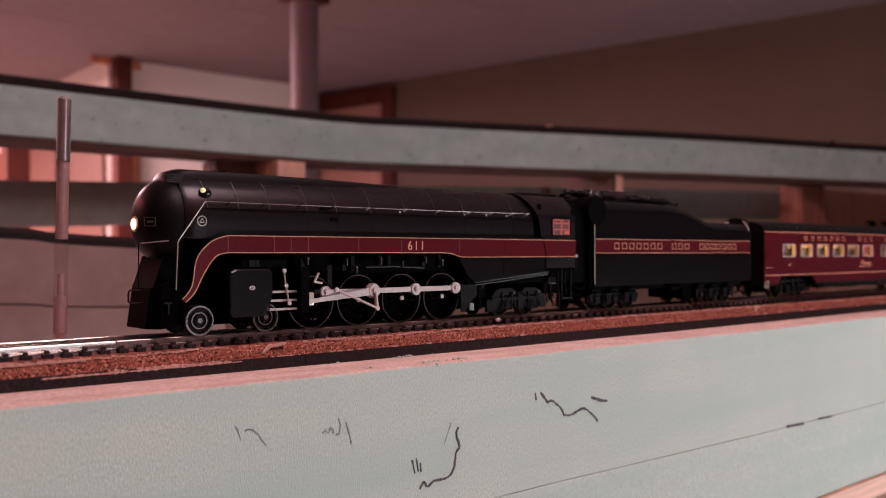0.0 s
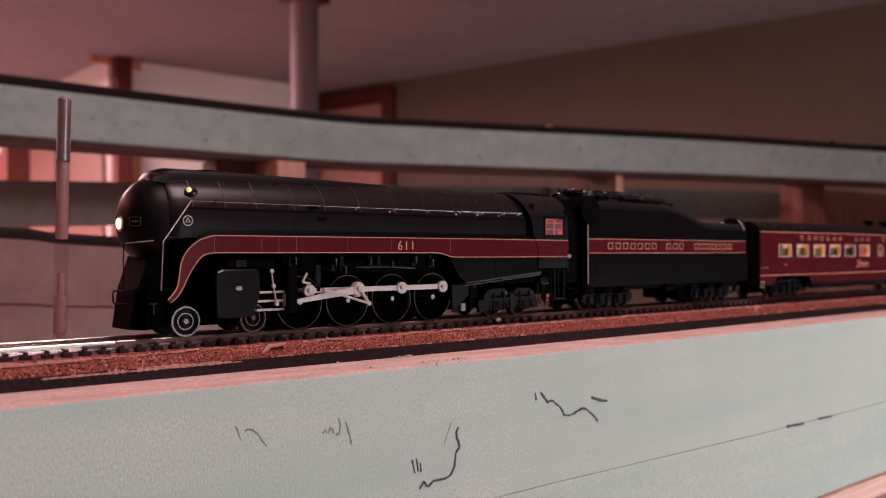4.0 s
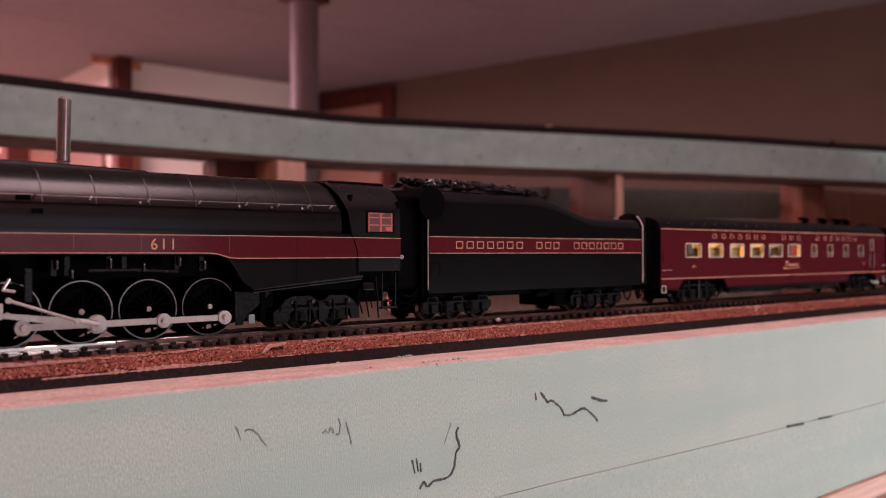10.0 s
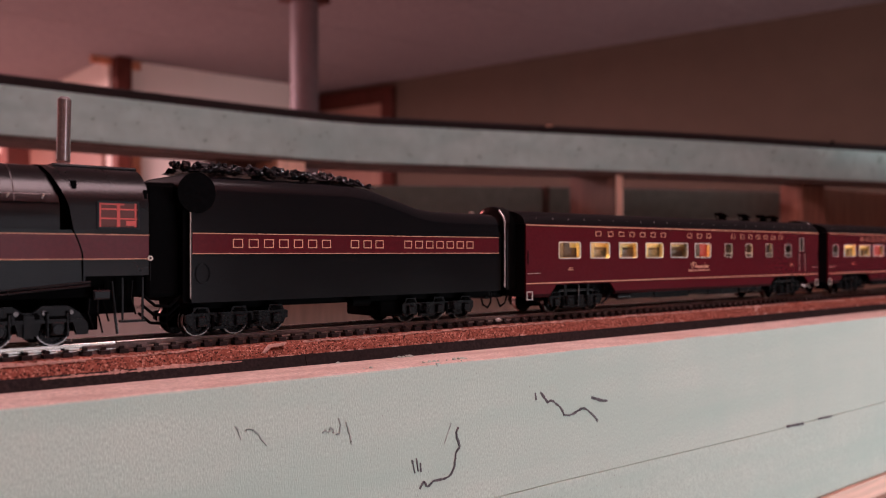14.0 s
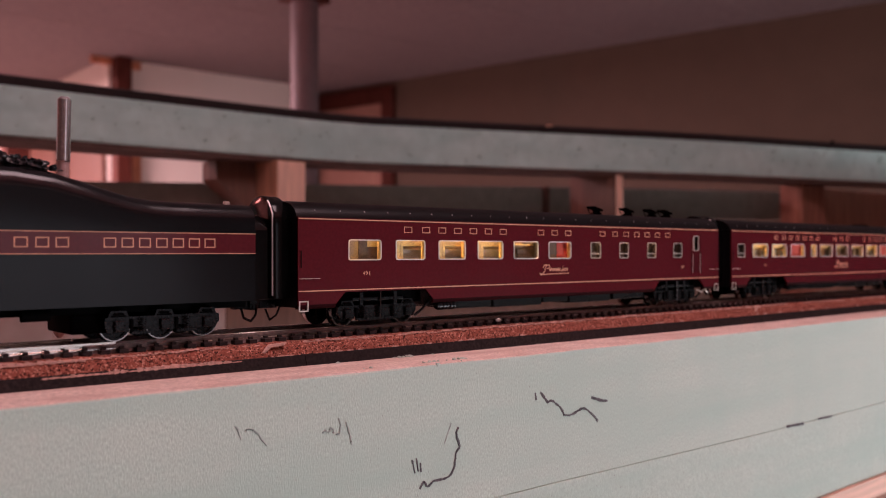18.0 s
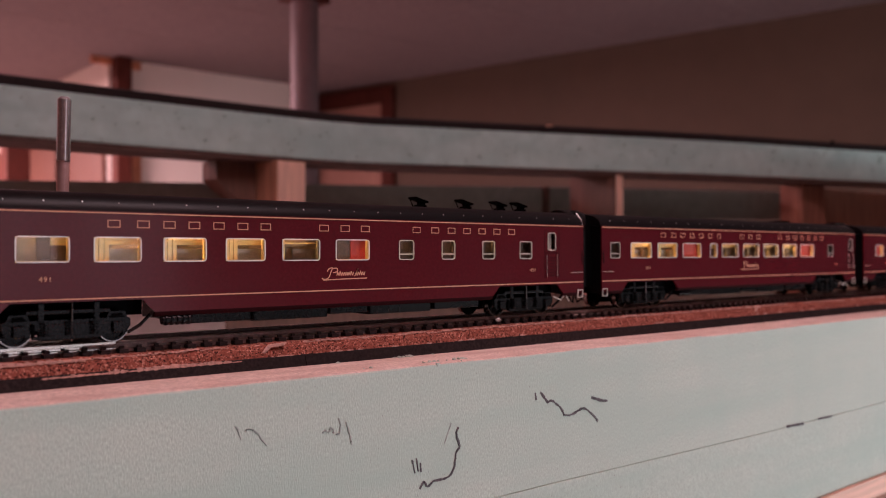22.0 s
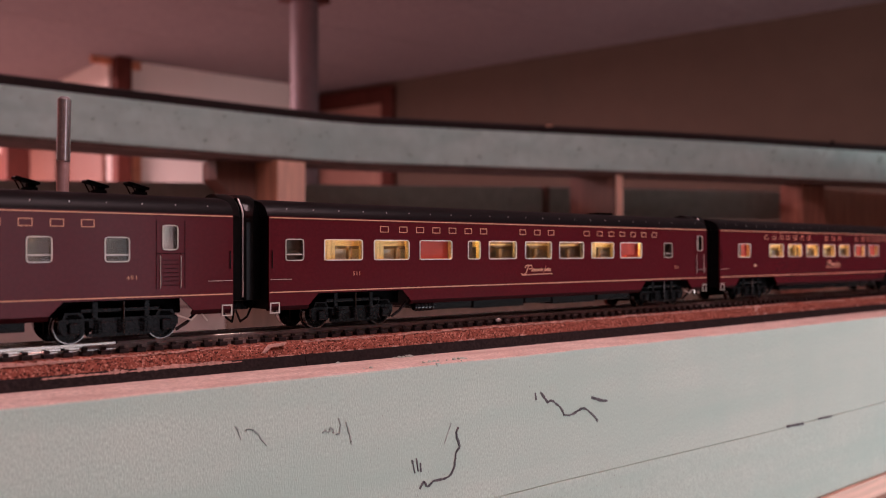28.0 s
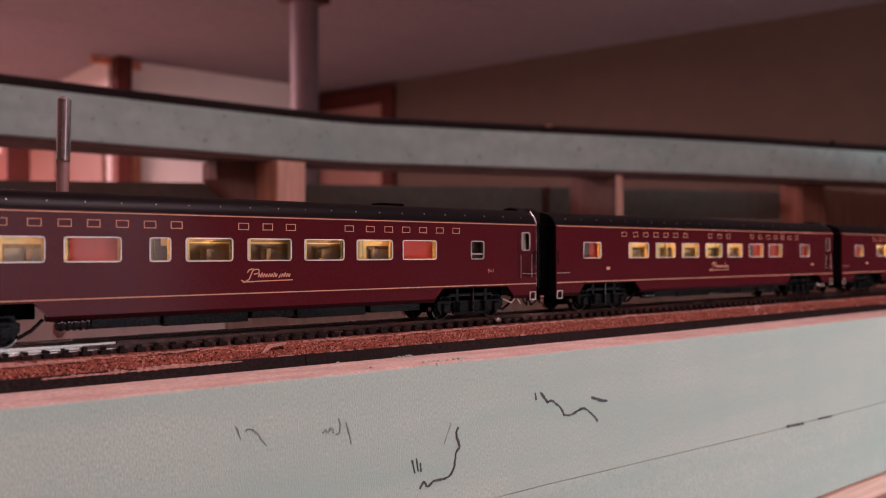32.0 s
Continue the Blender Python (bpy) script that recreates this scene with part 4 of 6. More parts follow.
def engine():
    e = tagged(empty("steam_locomotive", ENGINE_X * MM, 0, RAIL), "black streamlined model steam locomotive with a maroon gold-lined skirt stripe", "locomotive")
    X = lambda u: u - ENGINE_X
    # casing
    bm = bmesh.new()
    loft(bm, [boiler_ring(X(u), k) for u, k in ((130.6, 0.93), (132.0, 0.97), (134.5, 0.992), (140, 1.0), (200, 1.0), (250, 1.0), (303, 1.0))])
    casing = part("boiler_casing", bm, M_CASING, e, "satin black streamlined boiler casing", smooth=True)
    for u in (138.5, 150.5, 163.0, 179.0, 192.5, 209.0, 226.5, 243.0, 259.5, 275.0, 290.0):
        # Upper part of each band is lighter: its highlight is put into colour.
        bm = bmesh.new()
        loft(bm, [[(p[0], p[1] * 1.008, 0.042 + (p[2] - 0.042) * 1.008) for p in boiler_ring(X(v)) if p[2] > 0.0445] for v in (u - 0.2, u + 0.2)])
        part("casing_band", bm, M_BAND, casing)
        bm = bmesh.new()
        loft(bm, [[(p[0], p[1] * 1.006, p[2]) for p in boiler_ring(X(v)) if p[2] < 0.0455] for v in (u - 0.15, u + 0.15)])
        part("casing_band", bm, M_CASING, casing)
    # bullet nose
    bm = bmesh.new()
    rings = []
    for i in range(13):
        a = math.pi / 2 * i / 12
        u = 131.0 - 12.2 * math.sin(a)
        k = max(0.015, math.cos(a) ** 0.85)
        cz = 40.0
        rings.append([mm(X(u), 14.4 * k * math.cos(t), cz + (15.8 if math.sin(t) > 0 else 15.0) * k * math.sin(t)) for t in [2 * math.pi * j / 28 for j in range(28)]])
    loft(bm, rings)
    nose = part("bullet_nose", bm, M_NOSE, e, "rounded black bullet nose", smooth=True)
    bm = bmesh.new()
    tube(bm, mm(X(118.4), 0, 39.2), mm(X(121), 0, 39.2), 2.7 * MM, 24)
    part("headlight", bm, M_CHROME, nose, "chrome ringed headlight", smooth=True)
    bm = bmesh.new()
    bmesh.ops.create_uvsphere(bm, u_segments=20, v_segments=10, radius=1.85 * MM, matrix=Matrix.Translation(mm(X(118.3), 0, 39.2)) @ Matrix.Diagonal((0.35, 1, 1, 1)))
    part("headlight_lens", bm, M_HEAD, nose, "lit warm white headlight lens", smooth=True)
    tilt = pose(X(120.9) * MM, -8.7 * MM, 39.8 * MM, 0, 0, -48)
    board = part("number_board", mbox((-2.0, 2.0, -0.6, 1.4, -1.6, 1.6), bev=0.25), M_BLACKDULL, nose, "small dark number board", at=tilt)
    part("board_rim", mbox((-2.0, 2.0, -0.72, -0.6, 1.3, 1.55), (-2.0, 2.0, -0.72, -0.6, -1.55, -1.3), (-2.0, -1.75, -0.72, -0.6, -1.3, 1.3), (1.75, 2.0, -0.72, -0.6, -1.3, 1.3),
                           (-1.2, 1.2, -0.72, -0.6, -0.35, 0.35)), M_GREY, board, "thin pale rim round plain bars")
    part("nose_rail", wire(bmesh.new(), [mm(X(118.5), -6, 32.5), mm(X(121.5), -11.0, 32.9), mm(X(125), -13.6, 33.3)], 0.16 * MM), M_CHROME, nose)
    part("nose_rail", wire(bmesh.new(), [mm(X(119.0), -2.8, 32.0), mm(X(119.0), -2.8, 14)], 0.22 * MM), M_BLACK, nose)
    # raised crown with grille
    bm = bmesh.new()
    rows = [(126.8, 54.6, 5.2), (127.6, 56.4, 6.6), (129.2, 58.0, 8.0), (132.5, 59.0, 9.2), (136, 59.0, 9.5), (140, 59.0, 9.4), (165, 58.9, 8.6), (200, 58.5, 7.4), (230, 57.9, 6.0)]
    loft(bm, [[mm(X(u), -w, 51.0), mm(X(u), -w * 0.97, z - 2.2), mm(X(u), -w * 0.86, z - 0.9), mm(X(u), -w * 0.5, z - 0.15), mm(X(u), 0, z), mm(X(u), w * 0.5, z - 0.15),
               mm(X(u), w * 0.86, z - 0.9), mm(X(u), w * 0.97, z - 2.2), mm(X(u), w, 51.0)] for u, z, w in rows])
    cowl = part("crown_cowl", bm, M_NOSE, e, "raised black crown cowl with a side grille", smooth=True)
    for k in range(6):
        part("grille_slat", wire(bmesh.new(), [mm(X(126.4 + k * 0.9), -9.0 - k * 0.08, 53.6), mm(X(127.4 + k * 0.9), -8.95 - k * 0.08, 56.4)], 0.10 * MM, 6), M_TYRE, cowl)
    for k in range(4):
        part("grille_slat", wire(bmesh.new(), [mm(X(126.4), -9.0, 53.8 + k * 0.8), mm(X(132.2), -9.5, 53.8 + k * 0.8)], 0.09 * MM, 6), M_TYRE, cowl)
    bm = bmesh.new()
    tube(bm, mm(X(150), 0, 57.5), mm(X(150), 0, 59.4), 3.2 * MM, 24)
    part("stack_lip", bm, M_BLACKDULL, e, smooth=True)
    # classification lamp
    bm = bmesh.new()
    bmesh.ops.create_uvsphere(bm, u_segments=18, v_segments=10, radius=1.9 * MM, matrix=Matrix.Translation(mm(X(138.6), -12.9, 50.2)) @ Matrix.Diagonal((1.3, 1, 1, 1)))
    lamp = part("classification_lamp", bm, M_BLACK, e, "small side lamp with a lit lens", smooth=True)
    bm = bmesh.new()
    bmesh.ops.create_uvsphere(bm, u_segments=14, v_segments=8, radius=1.0 * MM, matrix=Matrix.Translation(mm(X(137.4), -14.0, 50.9)))
    part("lens", bm, M_CLASS, lamp, "yellow green lit lens", smooth=True)
    # skirt and stripe
    y = -17.5
    for s in (1, -1):
        Y0, Y1 = (y, y + 1.2) if s > 0 else (-y - 1.2, -y)
        top = [(131.0, 16.5), (132.4, 22.0), (134.0, 28.6), (136.5, 32.0), (140.0, 34.6), (144.8, 36.2), (160, 36.5), (200, 36.5), (250, 36.4), (310, 36.4)]
        bot = [(128.3, 12.2), (131.5, 15.0), (135.5, 21.2), (138.0, 25.2), (141.0, 27.8), (144.8, 28.7), (160, 28.8), (200, 28.8), (250, 28.4), (310, 27.8)]
        part("running_skirt", ribbon(bmesh.new(), line_pts([(X(a), b) for a, b in top]), line_pts([(X(a), b) for a, b in bot]), Y0 * MM, Y1 * MM), M_BLACK, e)
        rear = [(250.5, 29), (253.5, 27.5), (256.5, 23.7), (259.5, 19.0), (263.5, 16.2), (280, 17.6), (300, 19.4), (310.2, 20.2), (310.2, 29)]
        part("firebox_skirt", prism(bmesh.new(), line_pts([(X(a), b) for a, b in rear]), (Y0 + 0.1 * s) * MM, (Y1 - 0.1 * s) * MM), M_BLACK, e, "satin black firebox side sheet")
    up = smooth_line([(128.2, 13.4), (131.6, 17.8), (133.4, 27.2), (138.6, 33.0), (144.8, 35.2)], 6)
    lo = smooth_line([(129.3, 12.4), (132.6, 15.6), (136.2, 22.4), (140.4, 27.9), (144.8, 29.2)], 6)
    up = [tuple(p) for p in up] + [(200, 35.2), (246, 35.2), (249.5, 35.2), (254.5, 35.2), (258, 35.2), (330.6, 35.0)]
    lo = [tuple(p) for p in lo] + [(200, 29.2), (246, 29.1), (249.5, 28.8), (254.5, 27.4), (258, 27.2), (330.6, 27.2)]
    part("maroon_stripe", ribbon(bmesh.new(), line_pts([(X(a), b) for a, b in up]), line_pts([(X(a), b) for a, b in lo]), -17.75 * MM, -17.4 * MM), M_MAROON, e, "maroon skirt stripe lined in gold")
    gold_strip(e, [(X(a), b) for a, b in up], -17.87)
    gold_strip(e, [(X(a), b) for a, b in lo], -17.87)
    digits(e, "611", X(225.6), 30.3, 3.7, -17.8)
    for u in (145.0, 163.5, 170.5, 178, 201, 222.5, 254.2, 281.5):
        part("panel_joint", mbox((X(u), X(u + (0.18 if u > 260 else 0.10)), -17.80, -17.74, 29.3, 35.0)), M_MAROONDARK if u > 260 else M_JOINTLINE, e)
    # roundel on the casing
    bm = bmesh.new()
    ring(bm, 1.55, 1.8, -0.15, 0.15, 28)
    for k in range(3):
        a, b = radians(90 + 120 * k), radians(210 + 120 * k)
        tube(bm, mm(1.0 * math.cos(a), 0, 1.0 * math.sin(a)), mm(1.0 * math.cos(b), 0, 1.0 * math.sin(b)), 0.13 * MM, 6)
    part("roundel", bm, M_CHROME, e, "small round gold emblem", at=pose(X(136.2) * MM, -15.85 * MM, 40.2 * MM))
    # handrails
    pts = [mm(X(u), -15.5 - 0.6, 47.0 + (0.0 if u < 290 else 0.3)) for u in (137.3, 160, 200, 250, 300)]
    part("handrail", wire(bmesh.new(), [mm(X(126.5), -16.4, 16.5), mm(X(127.2), -16.4, 33.0), mm(X(137.3), -16.1, 47.0)], 0.14 * MM), M_CHROME, e, "white metal grab rail")
    part("handrail", wire(bmesh.new(), pts, 0.13 * MM), M_HANDRAIL, e)
    for u in (146, 160, 175, 190, 207, 226, 244, 262, 275, 288, 298):
        bm = bmesh.new()
        tube(bm, mm(X(u), -14.6, 46.2), mm(X(u), -16.4, 47.0), 0.3 * MM, 8)
        bmesh.ops.create_icosphere(bm, subdivisions=2, radius=0.34 * MM, matrix=Matrix.Translation(mm(X(u), -16.3, 47.0)))
        part("rail_stanchion", bm, M_CHROME if u > 200 else M_FRAME, e, smooth=True)
    for u in (226, 262, 275, 288):
        bm = bmesh.new()
        bmesh.ops.create_icosphere(bm, subdivisions=2, radius=0.4 * MM, matrix=Matrix.Translation(mm(X(u - 3.0), -15.9, 45.8)))
        part("rail_stanchion", bm, M_CHROME, e, smooth=True)
    part("casing_seam", mbox((X(137), X(303), -15.75, -15.4, 44.6, 44.8)), M_BLACKDULL, e)
    part("casing_hatch", mbox((X(185), X(189), -15.6, -14.8, 45.6, 47.0)), M_BLACKDULL, e)
    part("casing_hatch", mbox((X(189.5), X(192.5), -16.1, -15.4, 41.4, 42.8)), M_BLACKDULL, e)
    # cab
    bm = bmesh.new()
    sec = [(17.2, 21.8), (17.2, 44.0), (17.0, 46.4), (16.2, 49.0), (14.8, 51.4), (13.0, 53.3), (10.6, 55.1), (8.0, 56.4), (4.0, 57.5), (0, 57.8)]
    sec = sec + [(-a, b) for a, b in reversed(sec[:-1])]
    rings = []
    for u, lean in ((309.5, 0), (330.8, 0)):
        rings.append([mm(X(u - (max(0, b - 34) * 0.42 if u < 320 else 0.0) - lean), a, b) for a, b in sec])
    loft(bm, rings, caps=False)
    cab = part("cab_shell", bm, M_CASING, e, "satin black cab with curved roof", smooth=True)
    part("cab_roof_rim", mbox((X(304), X(331.6), -5.0, 5.0, 57.0, 58.2), bev=0.4), M_BLACK, cab)
    part("cab_rear_wall", mbox((X(329.5), X(330.5), -16.8, 16.8, 22, 50)), M_BLACKDULL, cab)
    part("cab_front_wall", mbox((X(306.5), X(308), -16.0, 16.0, 28, 52)), M_BLACKDULL, cab)
    w = part("cab_window", mbox((X(313.9), X(327.5), -17.6, -17.15, 36.9, 37.5), (X(313.9), X(327.5), -17.6, -17.15, 45.2, 45.8), (X(313.9), X(314.5), -17.6, -17.15, 37.5, 45.2),
                               (X(326.9), X(327.5), -17.6, -17.15, 37.5, 45.2)), M_BLACK, cab)
    # Opening and bars glow by themselves, standing in for a red cab light.
    part("window_opening", mbox((X(314.5), X(326.9), -17.32, -17.18, 37.5, 45.2)), M_CABGLOW, w, "cab window glowing dim red")
    for r in ((314.5, 326.9, 40.0, 40.45), (314.5, 326.9, 43.0, 43.45), (320.2, 321.2, 37.5, 45.2), (314.6, 315.1, 37.5, 45.2), (326.0, 326.5, 37.5, 45.2), (314.5, 322.6, 44.6, 45.1), (323.2, 326.0, 38.0, 39.6)):
        part("glazing_bar", mbox((X(r[0]), X(r[1]), -17.45, -17.3, r[2], r[3])), M_CABRED, w, "glazing bar glowing red in place of cab light")
    part("cab_grab_rail", wire(bmesh.new(), [mm(X(331.3), -17.0, 20), mm(X(331.3), -17.4, 28)], 0.2 * MM), M_FRAME, cab)
    bm = bmesh.new()
    ring(bm, 0.45, 0.85, -18.2, -17.5, 20)
    part("rail_end_ring", bm, M_CHROME, cab, "small pale end ring", at=pose(X(331.0) * MM, 0, 27.4 * MM))
    part("cab_seam", wire(bmesh.new(), [mm(X(306.0), -17.72, 37.0), mm(X(308.0), -17.82, 33.0), mm(X(309.2), -17.82, 29.0), mm(X(309.4), -17.60, 20.4)], 0.2 * MM, 6), M_BLACKDULL, e, "dark seam before the cab")
    part("skirt_seam", mbox((X(281.4), X(281.6), -17.46, -17.36, 18.2, 28.8)), M_BLACKDULL, e)
    part("cab_step", mbox((X(322), X(330), -16.5, -14, 6.5, 7.2), (X(322.3), X(322.9), -16, -15.4, 7, 21), (X(329), X(329.6), -16, -15.4, 7, 21)), M_FRAME, cab)
    part("gangway_curtain", mbox((X(331.0), X(343.0), -14.0, 14.0, 14, 53), bev=1.5), M_BLACKDULL, e, "dull black gangway curtain behind the cab")
    # pilot
    bm = bmesh.new()
    loft(bm, [[mm(X(119.0), -8, 3.2), mm(X(119.0), 8, 3.2), mm(X(121.0), 8, 17), mm(X(121.0), -8, 17)],
              [mm(X(122.5), -13.0, 3.2), mm(X(122.5), 13.0, 3.2), mm(X(123.0), 13.0, 18), mm(X(123.0), -13.0, 18)],
              [mm(X(128), -14.5, 4.0), mm(X(128), 14.5, 4.0), mm(X(128), 14.5, 20), mm(X(128), -14.5, 20)]])
    part("pilot", bm, M_BLACKDULL, e, "smooth black front pilot", smooth=False)
    part("pilot_cheek", prism(bmesh.new(), line_pts([(X(121.4), 16.8), (X(128), 19), (X(131), 30), (X(125.0), 28)]), -9 * MM, 9 * MM), M_BLACKDULL, e)
    part("pilot_step", wire(bmesh.new(), [mm(X(120.0), -5, 16.4), mm(X(115.0), -5, 16.4), mm(X(114.6), -5, 15.6), mm(X(114.6), -5, 12.8), mm(X(115.2), -5, 12.0), mm(X(120.0), -5, 12.0)], 0.32 * MM), M_BLACK, e)
    part("pilot_bracket", mbox((X(123.2), X(125.8), -14.6, -13.0, 11.8, 12.4), (X(124.4), X(125.0), -14.6, -13.0, 8.4, 11.8)), M_FRAME, e)
    # chassis core, cylinders, guides
    part("chassis_frame", mbox((X(128), X(330), -6.5, 6.5, 9, 30), (X(172), X(262), -6.0, 6.0, 3.4, 9.2), (X(129.5), X(172), -7.6, 7.6, 3.4, 9.2), (X(262), X(318), -6.0, 6.0, 3.8, 15.2), (X(200), X(262), -10, 10, 21, 34), (X(150), X(200), -12, 12, 22, 34), (X(262), X(330), -14, 14, 15, 34)), M_BLACKDULL, e)
    for s in (-1, 1):
        bm = bmesh.new()
        outline = [(145.6, 8.2), (145.2, 20.5), (146.0, 22.4), (148.0, 23.3), (161.0, 23.3), (162.2, 22.6), (162.6, 21.2), (162.6, 14.0), (161.9, 11.6), (160.2, 7.6), (159.4, 6.6), (158.0, 6.2), (147.4, 6.2), (146.2, 6.8)]
        loft(bm, [[mm(X(154) + (a - 154) * k, y, 14 + (z - 14) * k) for a, z in outline] for y, k in ((-18.3, 0.955), (-17.95, 1.0), (-11.0, 1.0))])
        if s > 0:
            for v in bm.verts:
                v.co.y = -v.co.y
        part("cylinder", bm, M_BLACK, e, "black cylinder block with a small oval plate")
    bm = bmesh.new()
    ring(bm, 0.62, 0.95, -18.42, -18.2, 24)
    disc(bm, 0.35, -18.42, -18.2)
    part("cylinder_plate", bm, M_CHROME, e, "small pale oval plate", at=pose(X(154.2) * MM, 0, 16.6 * MM) @ Matrix.Diagonal((1.2, 1, 0.8, 1)))
    for z in (8.0, 11.2, 14.4):
        part("crosshead_guide", mbox((X(162), X(178.5), -17.0, -15.6, z, z + 0.8)), M_ROD, e, "bright crosshead guide bar")
    part("guide_yoke", mbox((X(173.4), X(177.4), -19.6, -11, 6.8, 24.0), bev=0.4), M_BLACKDULL, e)
    part("valve_chest", mbox((X(150), X(170), -16.5, -11, 23.2, 27.5), bev=1.2), M_BLACKDULL, e)
    part("valve_link", mbox((X(186.6), X(189.2), -17.2, -16.0, 14.0, 24.5), bev=0.5), M_FRAME, e)
    part("combination_lever", wire(bmesh.new(), [mm(X(167.5), -17.6, 22.5), mm(X(168.3), -17.6, 17), mm(X(169.6), -17.8, 10.5)], 0.36 * MM), M_ROD, e, "bright combination lever")
    for u, z in ((167.5, 22.5), (168.3, 17.0), (169.6, 10.5)):
        part("lever_pin", disc(bmesh.new(), 0.75, -18.3, -17.3), M_ROD, e, smooth=True, at=pose(X(u) * MM, 0, z * MM))
    part("reverse_arm", wire(bmesh.new(), [mm(X(184), -17.8, 17.6), mm(X(180.5), -17.8, 18.2), mm(X(182.5), -17.8, 21.5)], 0.45 * MM), M_ROD, e, "bright reversing arm")
    part("air_pump", mbox((X(268), X(270), -15, -12, 4, 15)), M_BLACKDULL, e)
    for u, z0, z1 in ((176, 21, 27), (195, 22, 27), (199, 22, 28), (212, 23, 28), (217, 24, 28), (235, 23.5, 28), (244, 23, 28)):
        part("brake_hanger", mbox((X(u), X(u + 1.6), -15.5, -13.5, z0, z1)), M_FRAME, e)
    for u, z in ((178.5, 26.2), (196.4, 25.6), (201, 22.6), (213, 26.0), (224, 24.6), (236.4, 26.4), (245.6, 25.0)):
        bm = bmesh.new()
        tube(bm, mm(X(u), -16.4, z - 1.6), mm(X(u), -16.4, z + 0.8), 0.55 * MM, 10)
        bmesh.ops.create_icosphere(bm, subdivisions=2, radius=0.6 * MM, matrix=Matrix.Translation(mm(X(u), -16.4, z + 0.9)))
        part("oil_cup", bm, M_TYRE, e, smooth=True)
    part("lubricator", mbox((X(153.5), X(158), -17.0, -14.5, 24.0, 26.6), bev=0.4), M_FRAME, e)
    part("valve_rod_pipe", wire(bmesh.new(), [mm(X(206), -15.8, 23.5), mm(X(220), -15.8, 23.6), mm(X(236), -15.8, 22.8)], 0.5 * MM), M_FRAME, e)
    part("sand_pipe_box", mbox((X(263.5), X(266.0), -14.4, -13.4, 3.6, 6.8), bev=0.2), M_GREENGREY, e, "small grey-green marker block")
    part("frame_gusset", prism(bmesh.new(), line_pts([(X(257.8), 15.2), (X(272.5), 14.6), (X(268.0), 10.6), (X(262.4), 6.6), (X(261.0), 3.2), (X(258.2), 3.2)]), -14.6 * MM, -14.0 * MM), M_FRAME, e, "dark grey frame gusset behind the last driving wheel")
    # trucks
    outline = [(273.5, 2.4), (273.2, 7.2), (276.0, 8.4), (278.4, 11.6), (281.5, 12.8), (289.5, 12.8), (292.4, 10.8), (295.4, 10.8), (298.0, 12.8), (305.8, 12.6), (309.0, 10.6), (311.8, 6.8),
               (312.0, 3.4), (308.4, 3.4), (307.0, 8.0), (298.0, 8.0), (296.6, 3.6), (291.2, 3.6), (290.0, 8.0), (281.0, 8.0), (279.4, 3.4), (277.0, 2.4)]
    truck = part("trailing_truck", prism(bmesh.new(), line_pts([(X(a), b) for a, b in outline]), -15.0 * MM, -13.4 * MM), M_FRAME, e, "dark grey cast trailing truck side frame")
    part("equaliser", mbox((X(276), X(310), -15.6, -15.0, 7.4, 8.6), (X(292.5), X(295.4), -15.8, -15.0, 3.0, 10.0)), M_FRAME, truck)
    for u in (285.4, 302.4):
        part("axle_box", mbox((X(u - 2), X(u + 2), -15.9, -15.0, 3.6, 7.8), bev=0.5), M_FRAME, truck)
        for o in (-3.2, 3.2):
            part("spring", mbox((X(u + o - 0.5), X(u + o + 0.5), -15.7, -15.1, 6, 11)), M_BLACKDULL, truck)
    for u in (285.4, 302.4):
        bm = bmesh.new()
        disc(bm, 1.5, -16.4, -15.8)
        part("axle_cap", bm, M_BLACK, truck, smooth=True, at=pose(X(u) * MM, 0, 5.4 * MM))
        for z0, z1 in ((8.4, 9.6), (2.9, 3.6)):
            part("frame_pocket", mbox((X(u - 2.6), X(u + 2.6), -15.12, -14.9, z0, z1), bev=0.05), M_BLACKDULL, truck)
        for o in (-3.0, 3.0):
            part("pedestal_rib", mbox((X(u + o - 0.35), X(u + o + 0.35), -15.9, -15.0, 3.0, 10.4), bev=0.15), M_FRAME, truck)
    for u in (291.6, 296.0):
        bm = bmesh.new()
        disc(bm, 1.35, -15.2, -14.95)
        part("frame_hole", bm, M_BLACKDULL, truck, smooth=True, at=pose(X(u) * MM, 0, 9.4 * MM))
    for u in (281.4, 290.4, 298.6, 306.6):
        bm = bmesh.new()
        disc(bm, 0.75, -15.3, -14.9)
        part("frame_boss", bm, M_TYRE, truck, smooth=True, at=pose(X(u) * MM, 0, 10.6 * MM))
    for u, z0, z1, y in ((312.5, 5, 15, -14.5), (315, 3.5, 18, -15.6), (317.5, 7, 19, -14.2), (326, 9, 20, -15.2)):
        part("truck_pipe", wire(bmesh.new(), [mm(X(u), y, z1), mm(X(u - 0.4), y, (z0 + z1) / 2), mm(X(u + 1.2), y, z0)], 0.3 * MM), M_BLACK, e)
    for k, z in enumerate((16.0, 14.9)):
        part("skirt_pipe", wire(bmesh.new(), [mm(X(264), -16.9 + k * 0.5, z), mm(X(290), -16.9 + k * 0.5, z + 2.2), mm(X(312), -16.9 + k * 0.5, z + 4.0)], 0.4 * MM), M_FRAME, e)
    part("ash_pan", mbox((X(258), X(274), -13.6, 13.6, 9.0, 15.2), bev=0.5), M_BLACKDULL, e)
    part("ash_pan", mbox((X(312), X(322), -13.0, 13.0, 9.5, 16.0), bev=0.5), M_BLACKDULL, e)
    part("injector", mbox((X(313), X(319), -16.0, -13.5, 14.0, 17.5), bev=0.7), M_BLACK, e)
